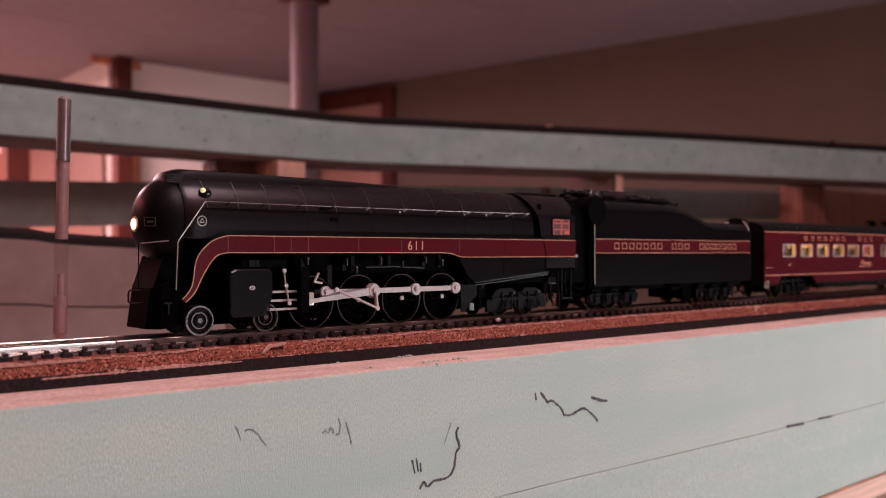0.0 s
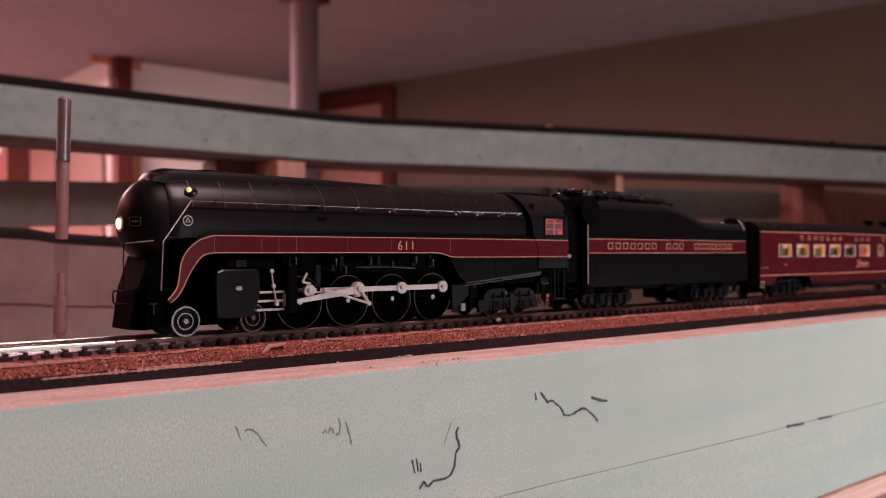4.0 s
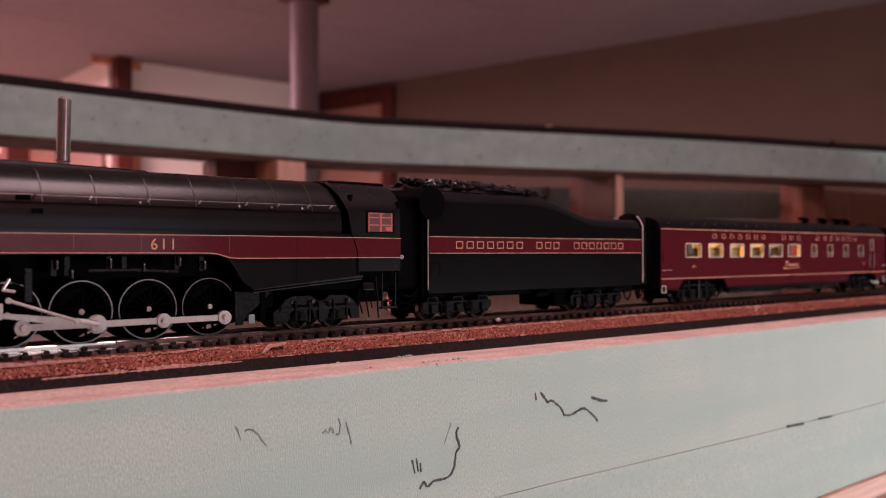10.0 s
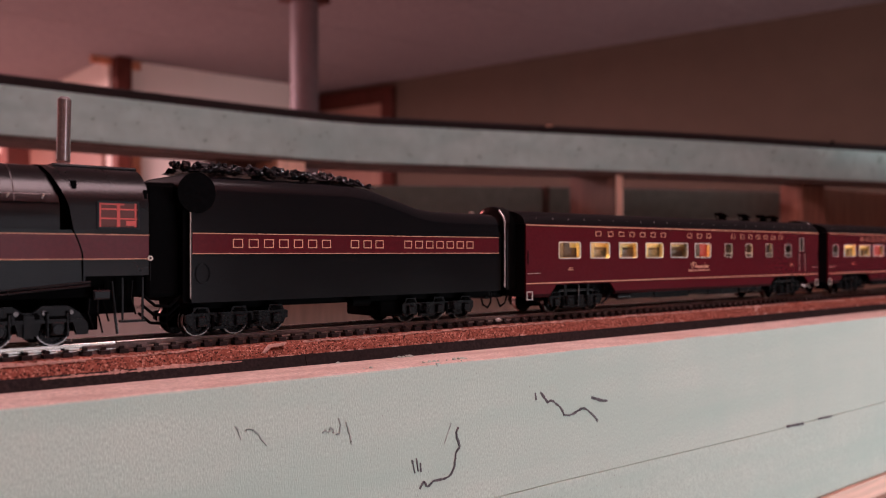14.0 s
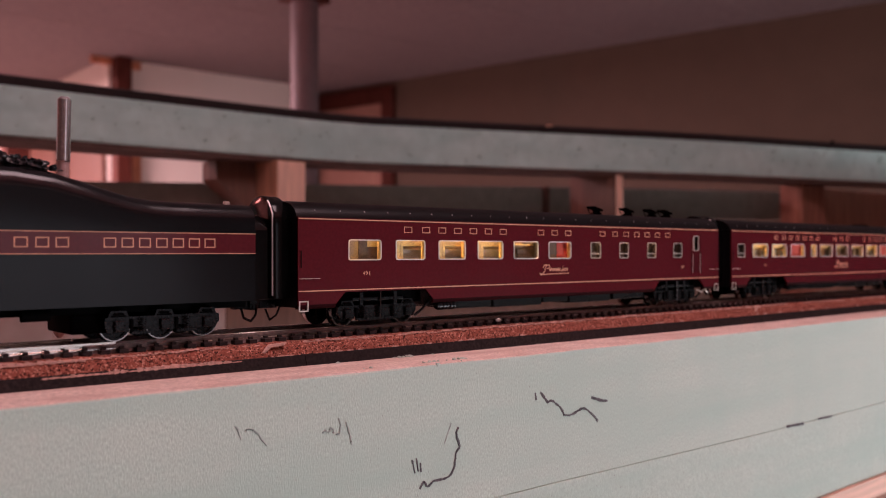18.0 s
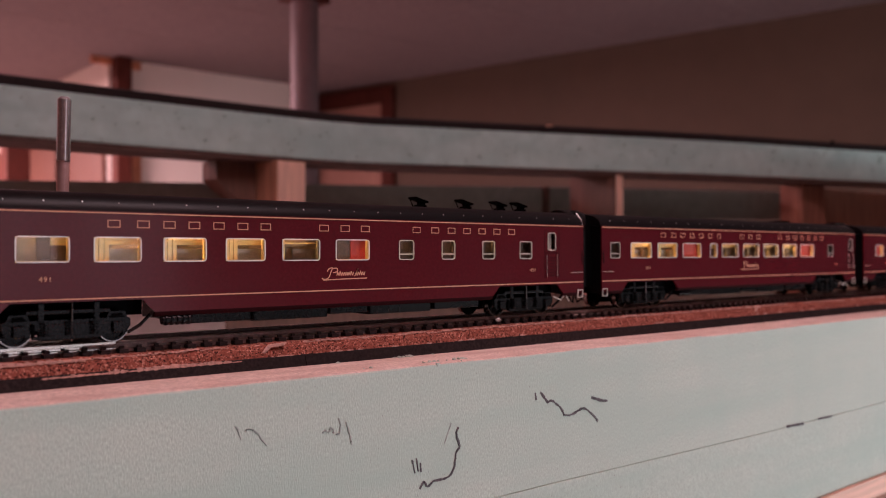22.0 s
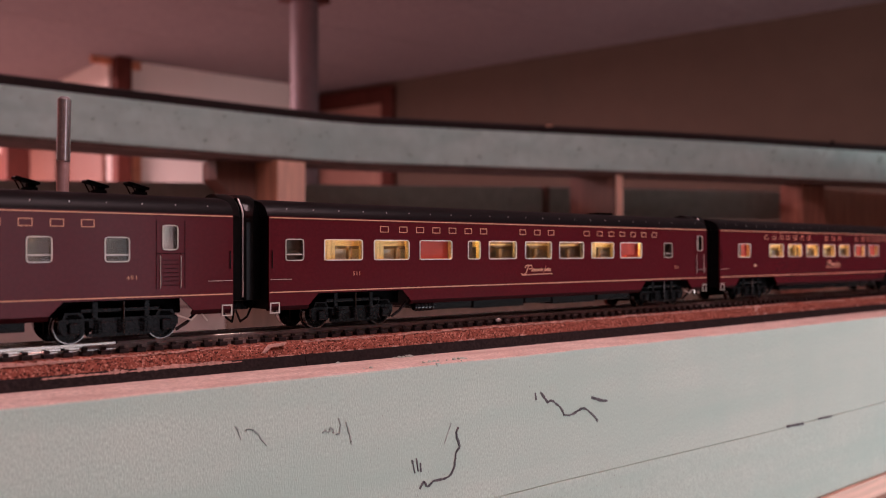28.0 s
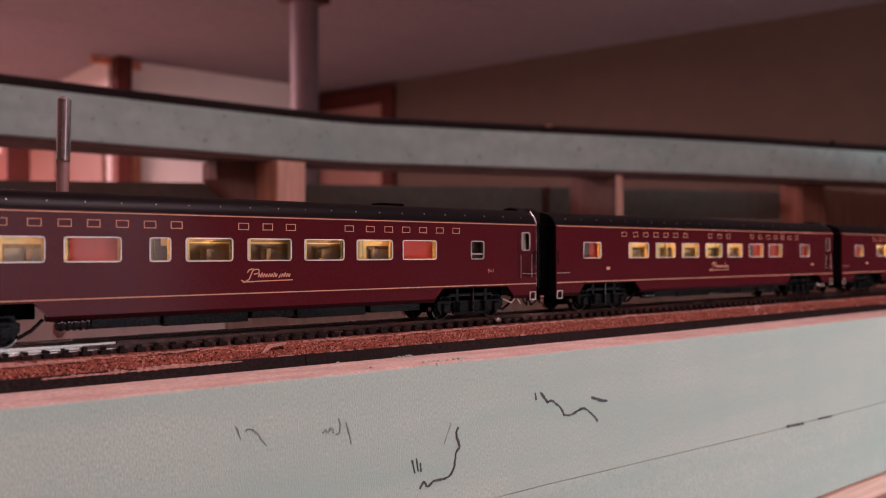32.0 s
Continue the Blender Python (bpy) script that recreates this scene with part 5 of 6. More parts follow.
    for y, z in ((-13.0, 10), (-10.5, 7), (-14.5, 13)):
        part("tender_hose", wire(bmesh.new(), [mm(X(330), y, z + 2), mm(X(334), y, z - 1.5), mm(X(339), y, z - 2), mm(X(343), y, z + 1.5)], 0.5 * MM), M_BLACKDULL, e)
    part("truck_pipe", wire(bmesh.new(), [mm(X(319), -16, 20), mm(X(320), -16.2, 9), mm(X(321), -15.5, 3)], 0.45 * MM), M_FRAME, e)
    wheels = []
    for u in (137.7, 163.8):
        wheels += axle_set(e, "pilot_wheel", X(u), 5.3, label="bright rimmed pilot wheel")
        bm = bmesh.new()
        ring(bm, 4.7, 5.1, -11.0, -10.6)
        ring(bm, 2.6, 3.0, -10.6, -10.2)
        disc(bm, 0.9, -11.1, -10.0)
        part("hub_ring", bm, M_STEEL, wheels[-2][0], "bright hub and rim rings", smooth=True)
    for u in (285.4, 302.4):
        wheels += axle_set(e, "trailing_wheel", X(u), 5.2)
    drivers = []
    for i, u in enumerate(DRIVERS):
        d, far = (w for w, _ in axle_set(e, "driving_wheel", X(u), R_DRIVE, spokes=16, gauge=8.2, label="black spoked driving wheel"))
        bm = bmesh.new()
        ring(bm, R_DRIVE * 0.78, R_DRIVE * 0.86, -10.9, -10.5)
        wedge = []
        for k in range(9):
            a = radians(180 - 48 + 12 * k)
            wedge.append((R_DRIVE * 0.82 * math.cos(a), R_DRIVE * 0.82 * math.sin(a)))
        prism(bm, [(x * MM, z * MM) for x, z in wedge], -10.9 * MM, -10.2 * MM)
        part("counterweight", bm, M_BLACKDULL, d)
        bm = bmesh.new()
        tube(bm, mm(CRANK, -10, 0), mm(CRANK, -18.3, 0), 0.8 * MM, 14)
        part("crank_pin", bm, M_ROD, d)
        bm = bmesh.new()
        disc(bm, 0.9, -11.4, -10)
        part("axle_cap", bm, M_ROD, d, "bright axle cap", smooth=True)
        if i == 1:
            tip = (CRANK * math.cos(radians(-98)), CRANK * math.sin(radians(-98)))
            bm = bmesh.new()
            tube(bm, mm(CRANK, -18.8, 0), mm(tip[0], -18.8, tip[1]), 0.8 * MM, 10)
            disc(bm, 1.1, -19.3, -18.5, CRANK, 0)
            disc(bm, 0.9, -19.3, -18.5, tip[0], tip[1])
            part("return_crank", bm, M_ROD, d, "bright return crank")
        drivers += [d, far]
    # rods, each with its origin on its leading pin
    bm = bmesh.new()
    p0 = DRIVERS[0]
    for a, b in zip(DRIVERS, DRIVERS[1:]):
        box(bm, *mm(a - p0, b - p0, -17.2, -16.4, -1.0, 1.0))
    for u in DRIVERS:
        disc(bm, 2.4 if u != DRIVERS[1] else 3.0, -17.6, -16.2, u - p0, 0, 24)
        disc(bm, 1.05, -18.0, -17.5, u - p0, 0, 16)
    side = part("side_rod", bm, M_ROD, e, "silver side rod joining the driving wheels", smooth=True)
    bm = bmesh.new()
    Lm = 30.5
    loft(bm, [[mm(0, -18.4, -0.7), mm(0, -18.4, 0.7), mm(0, -17.7, 0.7), mm(0, -17.7, -0.7)], [mm(Lm, -18.4, -1.5), mm(Lm, -18.4, 1.5), mm(Lm, -17.7, 1.5), mm(Lm, -17.7, -1.5)]])
    disc(bm, 1.2, -18.5, -17.6, 0, 0, 20)
    disc(bm, 2.6, -18.6, -17.6, Lm, 0, 28)
    main = part("main_rod", bm, M_ROD, e, "silver tapered main rod", smooth=True)
    bm = mbox((-2.8, 2.6, -17.9, -15.6, -1.5, 3.4), bev=0.5)
    disc(bm, 1.1, -18.8, -17.8)
    cross = part("crosshead", bm, M_ROD, e, "silver crosshead block", smooth=True)
    bm = bmesh.new()
    Le = 21.0
    tube(bm, mm(0, -19.2, 0), mm(Le, -19.2, 0), 0.5 * MM, 10)
    disc(bm, 0.9, -19.6, -18.8, 0, 0)
    disc(bm, 0.9, -19.6, -18.8, Le, 0)
    ecc = part("eccentric_rod", bm, M_ROD, e, "thin silver eccentric rod", smooth=True)
    return e, wheels, drivers, side, main, cross, ecc




def truck_frames(parent, name, centre, half, axles, r, label):
    """Side frames, bolster and axle boxes of one truck; the wheels turn on their own."""
    for s in (-1, 1):
        ys = sorted((s * 14.2, s * 12.6))
        top, low = [(centre - half, 5.0), (centre - half, 7.8)], []
        for k, a in enumerate(axles):
            top += [(a - 3.4, 8.2), (a - 2.6, 10.2), (a + 2.6, 10.2), (a + 3.4, 8.2)]
            low += [(a - 3.0, 3.0), (a - 2.0, 3.0), (a - 1.8, 7.0), (a + 1.8, 7.0), (a + 2.0, 3.0), (a + 3.0, 3.0), (a + 4.2, 5.2)]
        top += [(centre + half, 7.8), (centre + half, 5.0)]
        f = part(name, prism(bmesh.new(), line_pts(top + list(reversed(low))), ys[0] * MM, ys[1] * MM), M_FRAME, parent, label)
        if s < 0:
            for a in axles:
                part("axle_box", mbox((a - 1.7, a + 1.7, -15.3, -13.4, r - 1.9, r + 1.7), bev=0.4), M_FRAME, f)
                part("leaf_spring", mbox((a - 2.4, a + 2.4, -14.8, -14.2, 8.2, 8.7), (a - 1.6, a + 1.6, -14.8, -14.2, 8.8, 9.5)), M_BLACKDULL, f)
            for a, b in zip(axles, axles[1:]):
                n = max(1, int((b - a) // 8))
                for k in range(n):
                    m = a + (b - a) * (k + 1) / (n + 1)
                    bm = bmesh.new()
                    for j in range(5):
                        tube(bm, mm(m, -14.6, 3.4 + j * 0.9), mm(m, -14.6, 3.9 + j * 0.9), 1.25 * MM, 10)
                    part("coil_spring", bm, M_FRAME, f, smooth=True)
                part("brake_shoe", mbox((a + 3.6, a + 4.8, -14.9, -14.2, 2.8, 7.4), bev=0.3), M_BLACKDULL, f)
                part("spring_plank", mbox((a + 4, b - 4, -14.9, -13.8, 2.4, 3.3)), M_FRAME, f)
        if s < 0 and len(axles) == 2:
            part("side_bearer", mbox((centre - 13, centre + 13, -14.4, -13.4, 10.0, 11.4), (centre - 9.5, centre - 7.5, -14.6, -13.6, 8, 13.6), (centre + 7.5, centre + 9.5, -14.6, -13.6, 8, 13.6), bev=0.3), M_FRAME, f)
            part("brake_box", mbox((centre - 9.2, centre + 9.2, -14.0, -12.8, 1.9, 8.2), (centre - 7.6, centre - 1.0, -14.3, -14.0, 2.8, 7.0), (centre + 1.0, centre + 7.6, -14.3, -14.0, 2.8, 7.0), bev=0.3), M_FRAME, f)
            part("hanger", wire(bmesh.new(), [mm(centre + 0.6, -14.9, 3.0), mm(centre + 0.6, -14.9, 13.4)], 0.4 * MM, 8), M_TYRE, f, "worn metal hanger")
            part("brake_lever", wire(bmesh.new(), [mm(centre + half - 1.0, -14.8, 3.2), mm(centre + half + 3.0, -14.8, 5.4), mm(centre + half + 6.5, -14.6, 8.6)], 0.6 * MM, 8), M_FRAME, f)
    part("bolster", mbox((centre - 5, centre + 5, -12, 12, 6.5, 10)), M_BLACKDULL, parent)
    # Black sheet added behind the truck so that the arch stays dark.
    part("truck_backing", mbox((centre - half, centre + half, 1.0, 2.0, 2.6, 14.0)), M_BLACKDULL, parent)
    return [w for a in axles for w in axle_set(parent, "wheel", a, r)]


def tender():
    t = tagged(empty("coal_tender", TENDER_X * MM, 0, RAIL), "black model coal tender with a maroon gold-lined stripe", "tender")
    L = 146.5
    # tank with tumbled-in bunker sides
    bm = bmesh.new()
    def sec(top):
        k = min(1.0, (top - 44.0) / 12.0)
        s = [(17.4, 12.0), (17.4, 38.0 + 11.5 * k), (17.0, 40 + 12.0 * k), (15.6, 42.4 + 12.2 * k), (13.2, top - 0.4), (11.6, top)]
        return s + [(-a, b) for a, b in reversed(s)]
    rings = []
    for x, top in ((0, 56.0), (12, 56.2), (40, 56.2), (66, 56.0), (78, 54.6), (92, 50.8), (102, 48.0), (110, 46.9), (120, 46.6), (L, 46.4)):
        rings.append([mm(x, a, b) for a, b in sec(top)])
    loft(bm, rings)
    part("tank_body", bm, M_BLACK, t, "satin black tender body with a sloping bunker", smooth=True)
    part("maroon_stripe", mbox((0.2, L, -17.65, -17.3, 28.8, 36.0)), M_MAROON, t, "maroon stripe lined in gold")
    gold_strip(t, [(0.2, 35.9), (L, 35.9)], -17.8)
    gold_strip(t, [(0.2, 28.9), (L, 28.9)], -17.8)
    plain_letters(t, [17.3 + 6.2 * k for k in range(7)] + [67.7, 73.8, 79.7] + [94.4 + 5.75 * k for k in range(7)], 30.9, 3.2, 4.0, -17.72)
    # front bulkhead wing
    bm = bmesh.new()
    tube(bm, mm(1.8, -17.8, 49.8), mm(1.8, 17.8, 49.8), 7.0 * MM, 32)
    part("bunker_wing", bm, M_BLACKDULL, t, "dark rounded front wing of the bunker", smooth=True)
    part("front_plate", mbox((-2.5, 0.5, -16.0, 16.0, 12, 46)), M_BLACKDULL, t)
    part("gangway_apron", mbox((-9, -2, -12, 12, 14, 17)), M_BLACKDULL, t)
    part("grab_rail", wire(bmesh.new(), [mm(-0.6, -17.8, 13.5), mm(-0.6, -17.8, 43)], 0.24 * MM), M_CHROME, t, "pale metal grab rail")
    bm = bmesh.new()
    wire(bm, [mm(4 + 2.6 * math.sin(a), -17.75, 22.0 - 3.4 * math.cos(a)) for a in [math.pi * 2 * k / 18 for k in range(19)]], 0.12 * MM, 6)
    part("hatch_ring", bm, M_BLACK, t)
    bm = bmesh.new()
    tube(bm, mm(L - 22, 0, 46), mm(L - 22, 0, 47.0), 5 * MM, 24)
    part("water_hatch", bm, M_BLACK, t, smooth=True)
    part("rear_lamp_bracket", mbox((L - 6, L - 4, -6, -4, 46, 48.0), bev=0.3), M_CHROME, t)
    # under tank
    part("frame_sill", mbox((1, L - 1, -12, 12, 9.5, 12.2)), M_BLACKDULL, t)
    part("water_scoop", mbox((84, 99, -12, 12, 3.0, 9.6), bev=0.8), M_BLACKDULL, t)
    bm = bmesh.new()
    tube(bm, mm(69, -13, 9.8), mm(77.5, -13, 9.8), 1.9 * MM, 18)
    part("brake_cylinder", bm, M_BLACKDULL, t, smooth=True)
    bm = bmesh.new()
    arch = [(-9.5, 12), (-9.5, 36)] + [(-9.5 * math.cos(radians(a)), 36 + 7.5 * math.sin(radians(a))) for a in range(10, 171, 10)] + [(9.5, 36), (9.5, 12)]
    loft(bm, [[mm(L - 0.2, a, b) for a, b in arch], [mm(L + 9.5, a, b) for a, b in arch]])
    part("rear_gangway", bm, M_GLOSS, t, "glossy black rear gangway bellows", smooth=True)
    part("coupler", mbox((L, L + 7.5, -1.6, 1.6, 8.0, 11), (L + 6, L + 9, -2.6, 2.6, 7.6, 11.4)), M_FRAME, t)
    part("air_hose", wire(bmesh.new(), [mm(L + 0.5, -5, 10), mm(L + 2, -5, 5), mm(L + 5, -5, 3.6), mm(L + 7, -5, 6), mm(L + 7.5, -5, 10)], 0.45 * MM), M_FRAME, t)
    wheels = truck_frames(t, "truck_frame", 19.5, 20, (5.0, 19.5, 34.5), 5.3, "dark six-wheel truck side frame")
    wheels += truck_frames(t, "truck_frame", 114.0, 20, (98.5, 114.0, 129.5), 5.3, "dark six-wheel truck side frame")
    # coal heap: a lumpy mound with loose lumps
    rnd = random.Random(8)
    bm = bmesh.new()
    heap = [[None] * 9 for _ in range(24)]
    for i in range(24):
        for k in range(9):
            x, y = 2 + 80 * i / 23, -12.5 + 25 * k / 8
            z = 60.0 - 0.03 * max(0, x - 40) - 0.11 * max(0, x - 62) - (abs(y) / 12.5) ** 2 * 2.0 + rnd.uniform(-0.7, 0.7)
            heap[i][k] = bm.verts.new(mm(x, y, z))
    for i in range(23):
        for k in range(8):
            bm.faces.new((heap[i][k], heap[i + 1][k], heap[i + 1][k + 1], heap[i][k + 1]))
    part("coal_heap", bm, M_COAL, t, "heap of glossy black coal")
    bm = bmesh.new()
    for _ in range(520):
        x, y = rnd.uniform(1, 80), rnd.uniform(-12.5, 8)
        z = 60.4 - 0.03 * max(0, x - 40) - 0.11 * max(0, x - 62) - (abs(y) / 12.5) ** 2 * 2.0 + rnd.uniform(-0.5, 1.2)
        r = rnd.uniform(0.5, 1.15)
        vs = bmesh.ops.create_icosphere(bm, subdivisions=1, radius=r * MM, matrix=Matrix.Translation(mm(x, y, z)) @ Euler((rnd.random() * 6, rnd.random() * 6, 0)).to_matrix().to_4x4())["verts"]
        for v in vs:
            v.co += Vector((rnd.uniform(-1, 1), rnd.uniform(-1, 1), rnd.uniform(-1, 1))) * r * 0.4 * MM
    part("loose_coal", bm, M_COAL, t)["kind"] = "stuff"
    return t, wheels


LETTERS = (52.4, 62.1, 71.0, 79.9, 89.0, 98.2, 107.4, 132.4, 142.1, 151.7, 177.9, 188.0, 197.2, 206.2, 215.2, 224.4, 233.7)
BODY = 284.0


def rounded(x0, x1, z0, z1, r, n=4):
    pts = []
    for cx, cz, a0 in ((x1 - r, z1 - r, 0), (x0 + r, z1 - r, 90), (x0 + r, z0 + r, 180), (x1 - r, z0 + r, 270)):
        for k in range(n + 1):
            a = radians(a0 + 90 * k / n)
            pts.append((cx + r * math.cos(a), cz + r * math.sin(a)))
    return pts


def coach(index, windows, door_x, number, label, vents, fittings):
    """A lit streamlined coach. windows: (x0, x1, what stands behind it)."""
    c = tagged(empty("passenger_coach", CAR_X[index] * MM, 0, RAIL), label, "railway coach", group="coaches of the train")
    Z0, Z1 = 26.3, 34.2
    holes = [mm(a, b, Z0, Z1) for a, b, _ in windows] + [mm(door_x + 1.1, door_x + 6.4, 30.2, 38.4)]
    cut = [mm(17, 66, 9.6, 13.9), mm(BODY - 62, BODY - 15, 9.6, 13.9)]
    bm = bmesh.new()
    plate(bm, mm(0, BODY), mm(9.6, 42.6), holes + cut, -17.5 * MM, -16.6 * MM)
    part("body_side", bm, M_MAROON, c, "maroon coach side with gold lettering and lining")
    bm = bmesh.new()
    plate(bm, mm(0, BODY), mm(14.0, 42.6), [mm(a, b, Z0, Z1) for a, b, _ in windows[::2]], 16.6 * MM, 17.5 * MM)
    part("body_side", bm, M_MAROON, c, "maroon coach side")
    # skirt slopes beside the truck cut-outs
    for x, d in ((66, 1), (17, -1), (BODY - 15, 1), (BODY - 62, -1)):
        part("skirt_corner", prism(bmesh.new(), line_pts([(x, 9.6), (x, 13.9), (x - d * 4.2, 13.9)]), -17.5 * MM, -16.6 * MM), M_MAROON, c)
    # lower edge of the side, rolled inwards, its underside shade put into dark maroon
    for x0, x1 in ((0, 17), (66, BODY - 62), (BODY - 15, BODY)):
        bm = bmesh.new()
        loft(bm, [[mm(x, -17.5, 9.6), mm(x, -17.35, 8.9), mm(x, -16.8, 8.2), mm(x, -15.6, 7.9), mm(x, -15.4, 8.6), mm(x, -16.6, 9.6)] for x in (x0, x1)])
        part("skirt_roll", bm, M_MAROONDARK, c, "rolled lower edge, underside shade put into its colour", smooth=True)
    # roof
    bm = bmesh.new()
    sec = [(17.55, 42.6), (17.2, 44.0), (15.8, 46.0), (12.8, 47.8), (8, 48.9), (0, 49.4)]
    sec = sec + [(-a, b) for a, b in reversed(sec[:-1])]
    rows = [(-0.3, 0.965, 42.0), (2.0, 1.0, 42.6), (BODY - 2, 1.0, 42.6), (BODY + 0.3, 0.965, 42.0)]
    loft(bm, [[mm(x, a * k, 42.6 + (b - 42.6) * k) for a, b in sec] for x, k, _ in rows])
    roof = part("roof", bm, M_ROOF, c, "dark brown-black rounded roof with tiny rivets", smooth=True)
    for k in range(24):
        bm = bmesh.new()
        bmesh.ops.create_icosphere(bm, subdivisions=1, radius=0.27 * MM, matrix=Matrix.Translation(mm(8 + k * 11.6, -16.4, 45.35)))
        part("roof_rivet", bm, M_STRIP, roof)
    for x, kind in vents:
        if kind == "fan":
            v = part("roof_vent", mbox((x - 1.8, x + 2.4, -2.2, 2.2, 48.6, 50.4), (x - 0.6, x + 2.0, -1.6, 1.6, 50.3, 51.6), bev=0.4), M_BLACKDULL, roof, "small black roof ventilator with a tilted lid")
            part("lid", mbox((-4.6, 3.0, -2.8, 2.8, -0.45, 0.45), bev=0.25), M_BLACKDULL, v, at=pose(x * MM, 0, 52.2 * MM, 0, 14, 0))
            for y in (-2.5, 2.5):
                part("strut", wire(bmesh.new(), [mm(x - 1.8, y, 49.5), mm(x - 3.6, y, 52.9)], 0.25 * MM, 6), M_BLACKDULL, v)
        else:
            part("roof_hatch", mbox((x - 6, x + 6, -4, 4, 48.9, 50.2), bev=0.5), M_BLACKDULL, roof)
    # ends, floor
    for x0, x1 in ((0.0, 0.9), (BODY - 0.9, BODY)):
        part("end_wall", mbox((x0, x1, -16.6, 16.6, 8.5, 42.5)), M_ROOF, c)
    # Black panels behind the trucks stand in for the shade inside the arches.
    for x in (17, BODY - 64):
        part("arch_shade_panel", mbox((x, x + 47, -11.4, -11.0, 8.6, 14.6)), M_BLACKDULL, c)
    part("floor_pan", mbox((0.9, BODY - 0.9, -16.5, 16.5, 14.5, 16.5)), M_BLACKDULL, c)
    part("ceiling_panel", mbox((0.9, BODY - 0.9, -16.5, 16.5, 41.0, 41.6)), M_CREAM, c, "cream ceiling over the seats")
    # lining and lettering
    gold_strip(c, [(0.2, 42.0), (BODY - 0.2, 42.0)], -17.65, 0.42)
    gold_strip(c, [(0.2, 14.7), (BODY - 0.2, 14.7)], -17.65, 0.42)
    plain_letters(c, LETTERS, 37.3, 2.5, 4.2, -17.6)
    if number:
        digits(c, number, 29.5 if index == 0 else 37.0, 20.3, 1.55, -17.55)
        digits(c, number, BODY - (38.0 if index == 0 else 31.5), 20.3, 1.55, -17.55)
    for x in () if number else (BODY - 31, 38):
        part("number_bar", mbox((x, x + 2.8, -17.56, -17.5, 20.4, 21.8)), M_GOLD, c)
    # the train's name in script stays a run of plain slanting strokes on a flourish
    bm = bmesh.new()
    y0, y1 = -17.56 * MM, -17.5 * MM

    def stroke(pts, r):
        pts = [Vector(p) for p in smooth_line([(x, z, 0) for x, z in pts], 4)]
        up, lo = [], []
        for i, p in enumerate(pts):
            d = (pts[min(i + 1, len(pts) - 1)] - pts[max(i - 1, 0)]).normalized()
            k = Vector((-d.y, d.x, 0)) * r
            up.append(((p.x + k.x) * MM, (p.y + k.y) * MM)), lo.append(((p.x - k.x) * MM, (p.y - k.y) * MM))
        ribbon(bm, up, lo, y0, y1)
    stroke([(131.4, 19.4), (133.0, 18.9), (134.6, 19.8), (135.6, 22.0), (136.3, 23.3), (134.6, 23.0), (133.9, 22.0)], 0.22)
    stroke([(136.0, 22.9), (138.2, 23.2), (138.4, 21.9), (136.4, 21.5)], 0.2)
    for x0, n in ((138.2, 8), (147.8, 4)):
        stroke([(x0 + k * 0.52, 20.2 + (0.15, 1.35)[k % 2] * (1.25 if k % 5 == 3 else 1.0)) for k in range(2 * n)], 0.19)
    stroke([(146.6, 20.0), (147.5, 21.6), (148.2, 23.0), (147.4, 21.2), (147.9, 20.2)], 0.2)
    stroke([(132.0, 18.7), (140.0, 18.95), (152.5, 19.15)], 0.2)
    part("name_script", bm, M_GOLD, c, "gold script name drawn as plain strokes")
    # windows
    for a, b, what in windows:
        window(c, a, b, Z0, Z1, what)
    d = part("door", mbox((door_x - 1.2, door_x - 0.9, -17.56, -17.5, 17, 40), (door_x + 8.8, door_x + 9.1, -17.56, -17.5, 17, 40), (door_x - 0.9, door_x + 8.8, -17.56, -17.5, 28.8, 29.1)),
             M_MAROONDARK, c, "end door with a tall narrow window")
    bm = bmesh.new()
    frame_ring(bm, door_x + 1.1, door_x + 6.4, 30.2, 38.4, 0.4)
    part("door_window_frame", bm, M_CHROME, d, "silver window frame")
    part("door_blind", mbox((door_x + 0.4, door_x + 5.4, -15.9, -15.5, 28, 40)), M_GREYPALE, d, "pale grey blind behind the door window")
    for o in (0.2, 7.4):
        part("door_rail", wire(bmesh.new(), [mm(door_x + o, -17.9, 17.4), mm(door_x + o, -17.9, 28.2)], 0.14 * MM, 6), M_CHROME, d, "thin silver grab rail")
    for k in range(7):
        part("louvre", mbox((door_x + 1.0, door_x + 6.6, -17.62, -17.5, 18.2 + k * 1.4, 18.45 + k * 1.4)), M_MAROONDARK, d)
    part("pane", mbox((door_x + 1.3, door_x + 6.2, -17.2, -17.1, 30.4, 38.2)), M_WIN, d).visible_shadow = False
    # inside: aisle wall, seats, ceiling bulbs
    part("corridor_wall", mbox((6, BODY - 6, 4.0, 4.6, 16.5, 41)), M_AISLE, c, "grey-brown inner wall")
    for x0, x1, y0, y1, z0, z1, mat in fittings:
        part("seat" if z1 < 32 else "partition", mbox((x0, x1, y0, y1, z0, z1), bev=0.4), mat, c)
    for x in range(22, int(BODY) - 50, 24):
        part("interior_bulb", mbox((x - 4, x + 4, -16.3, -15.0, 40.2, 40.9)), M_LAMP, c, "small warm ceiling bulb")
    # ends: diaphragms, steps, couplers
    for s, x in ((-1, 0.0), (1, BODY)):
        bm = bmesh.new()
        arch = [(-11.5, 12), (-11.5, 40)] + [(-11.5 * math.cos(radians(a)), 40 + 11.0 * math.sin(radians(a))) for a in range(10, 171, 10)] + [(11.5, 40), (11.5, 12)]
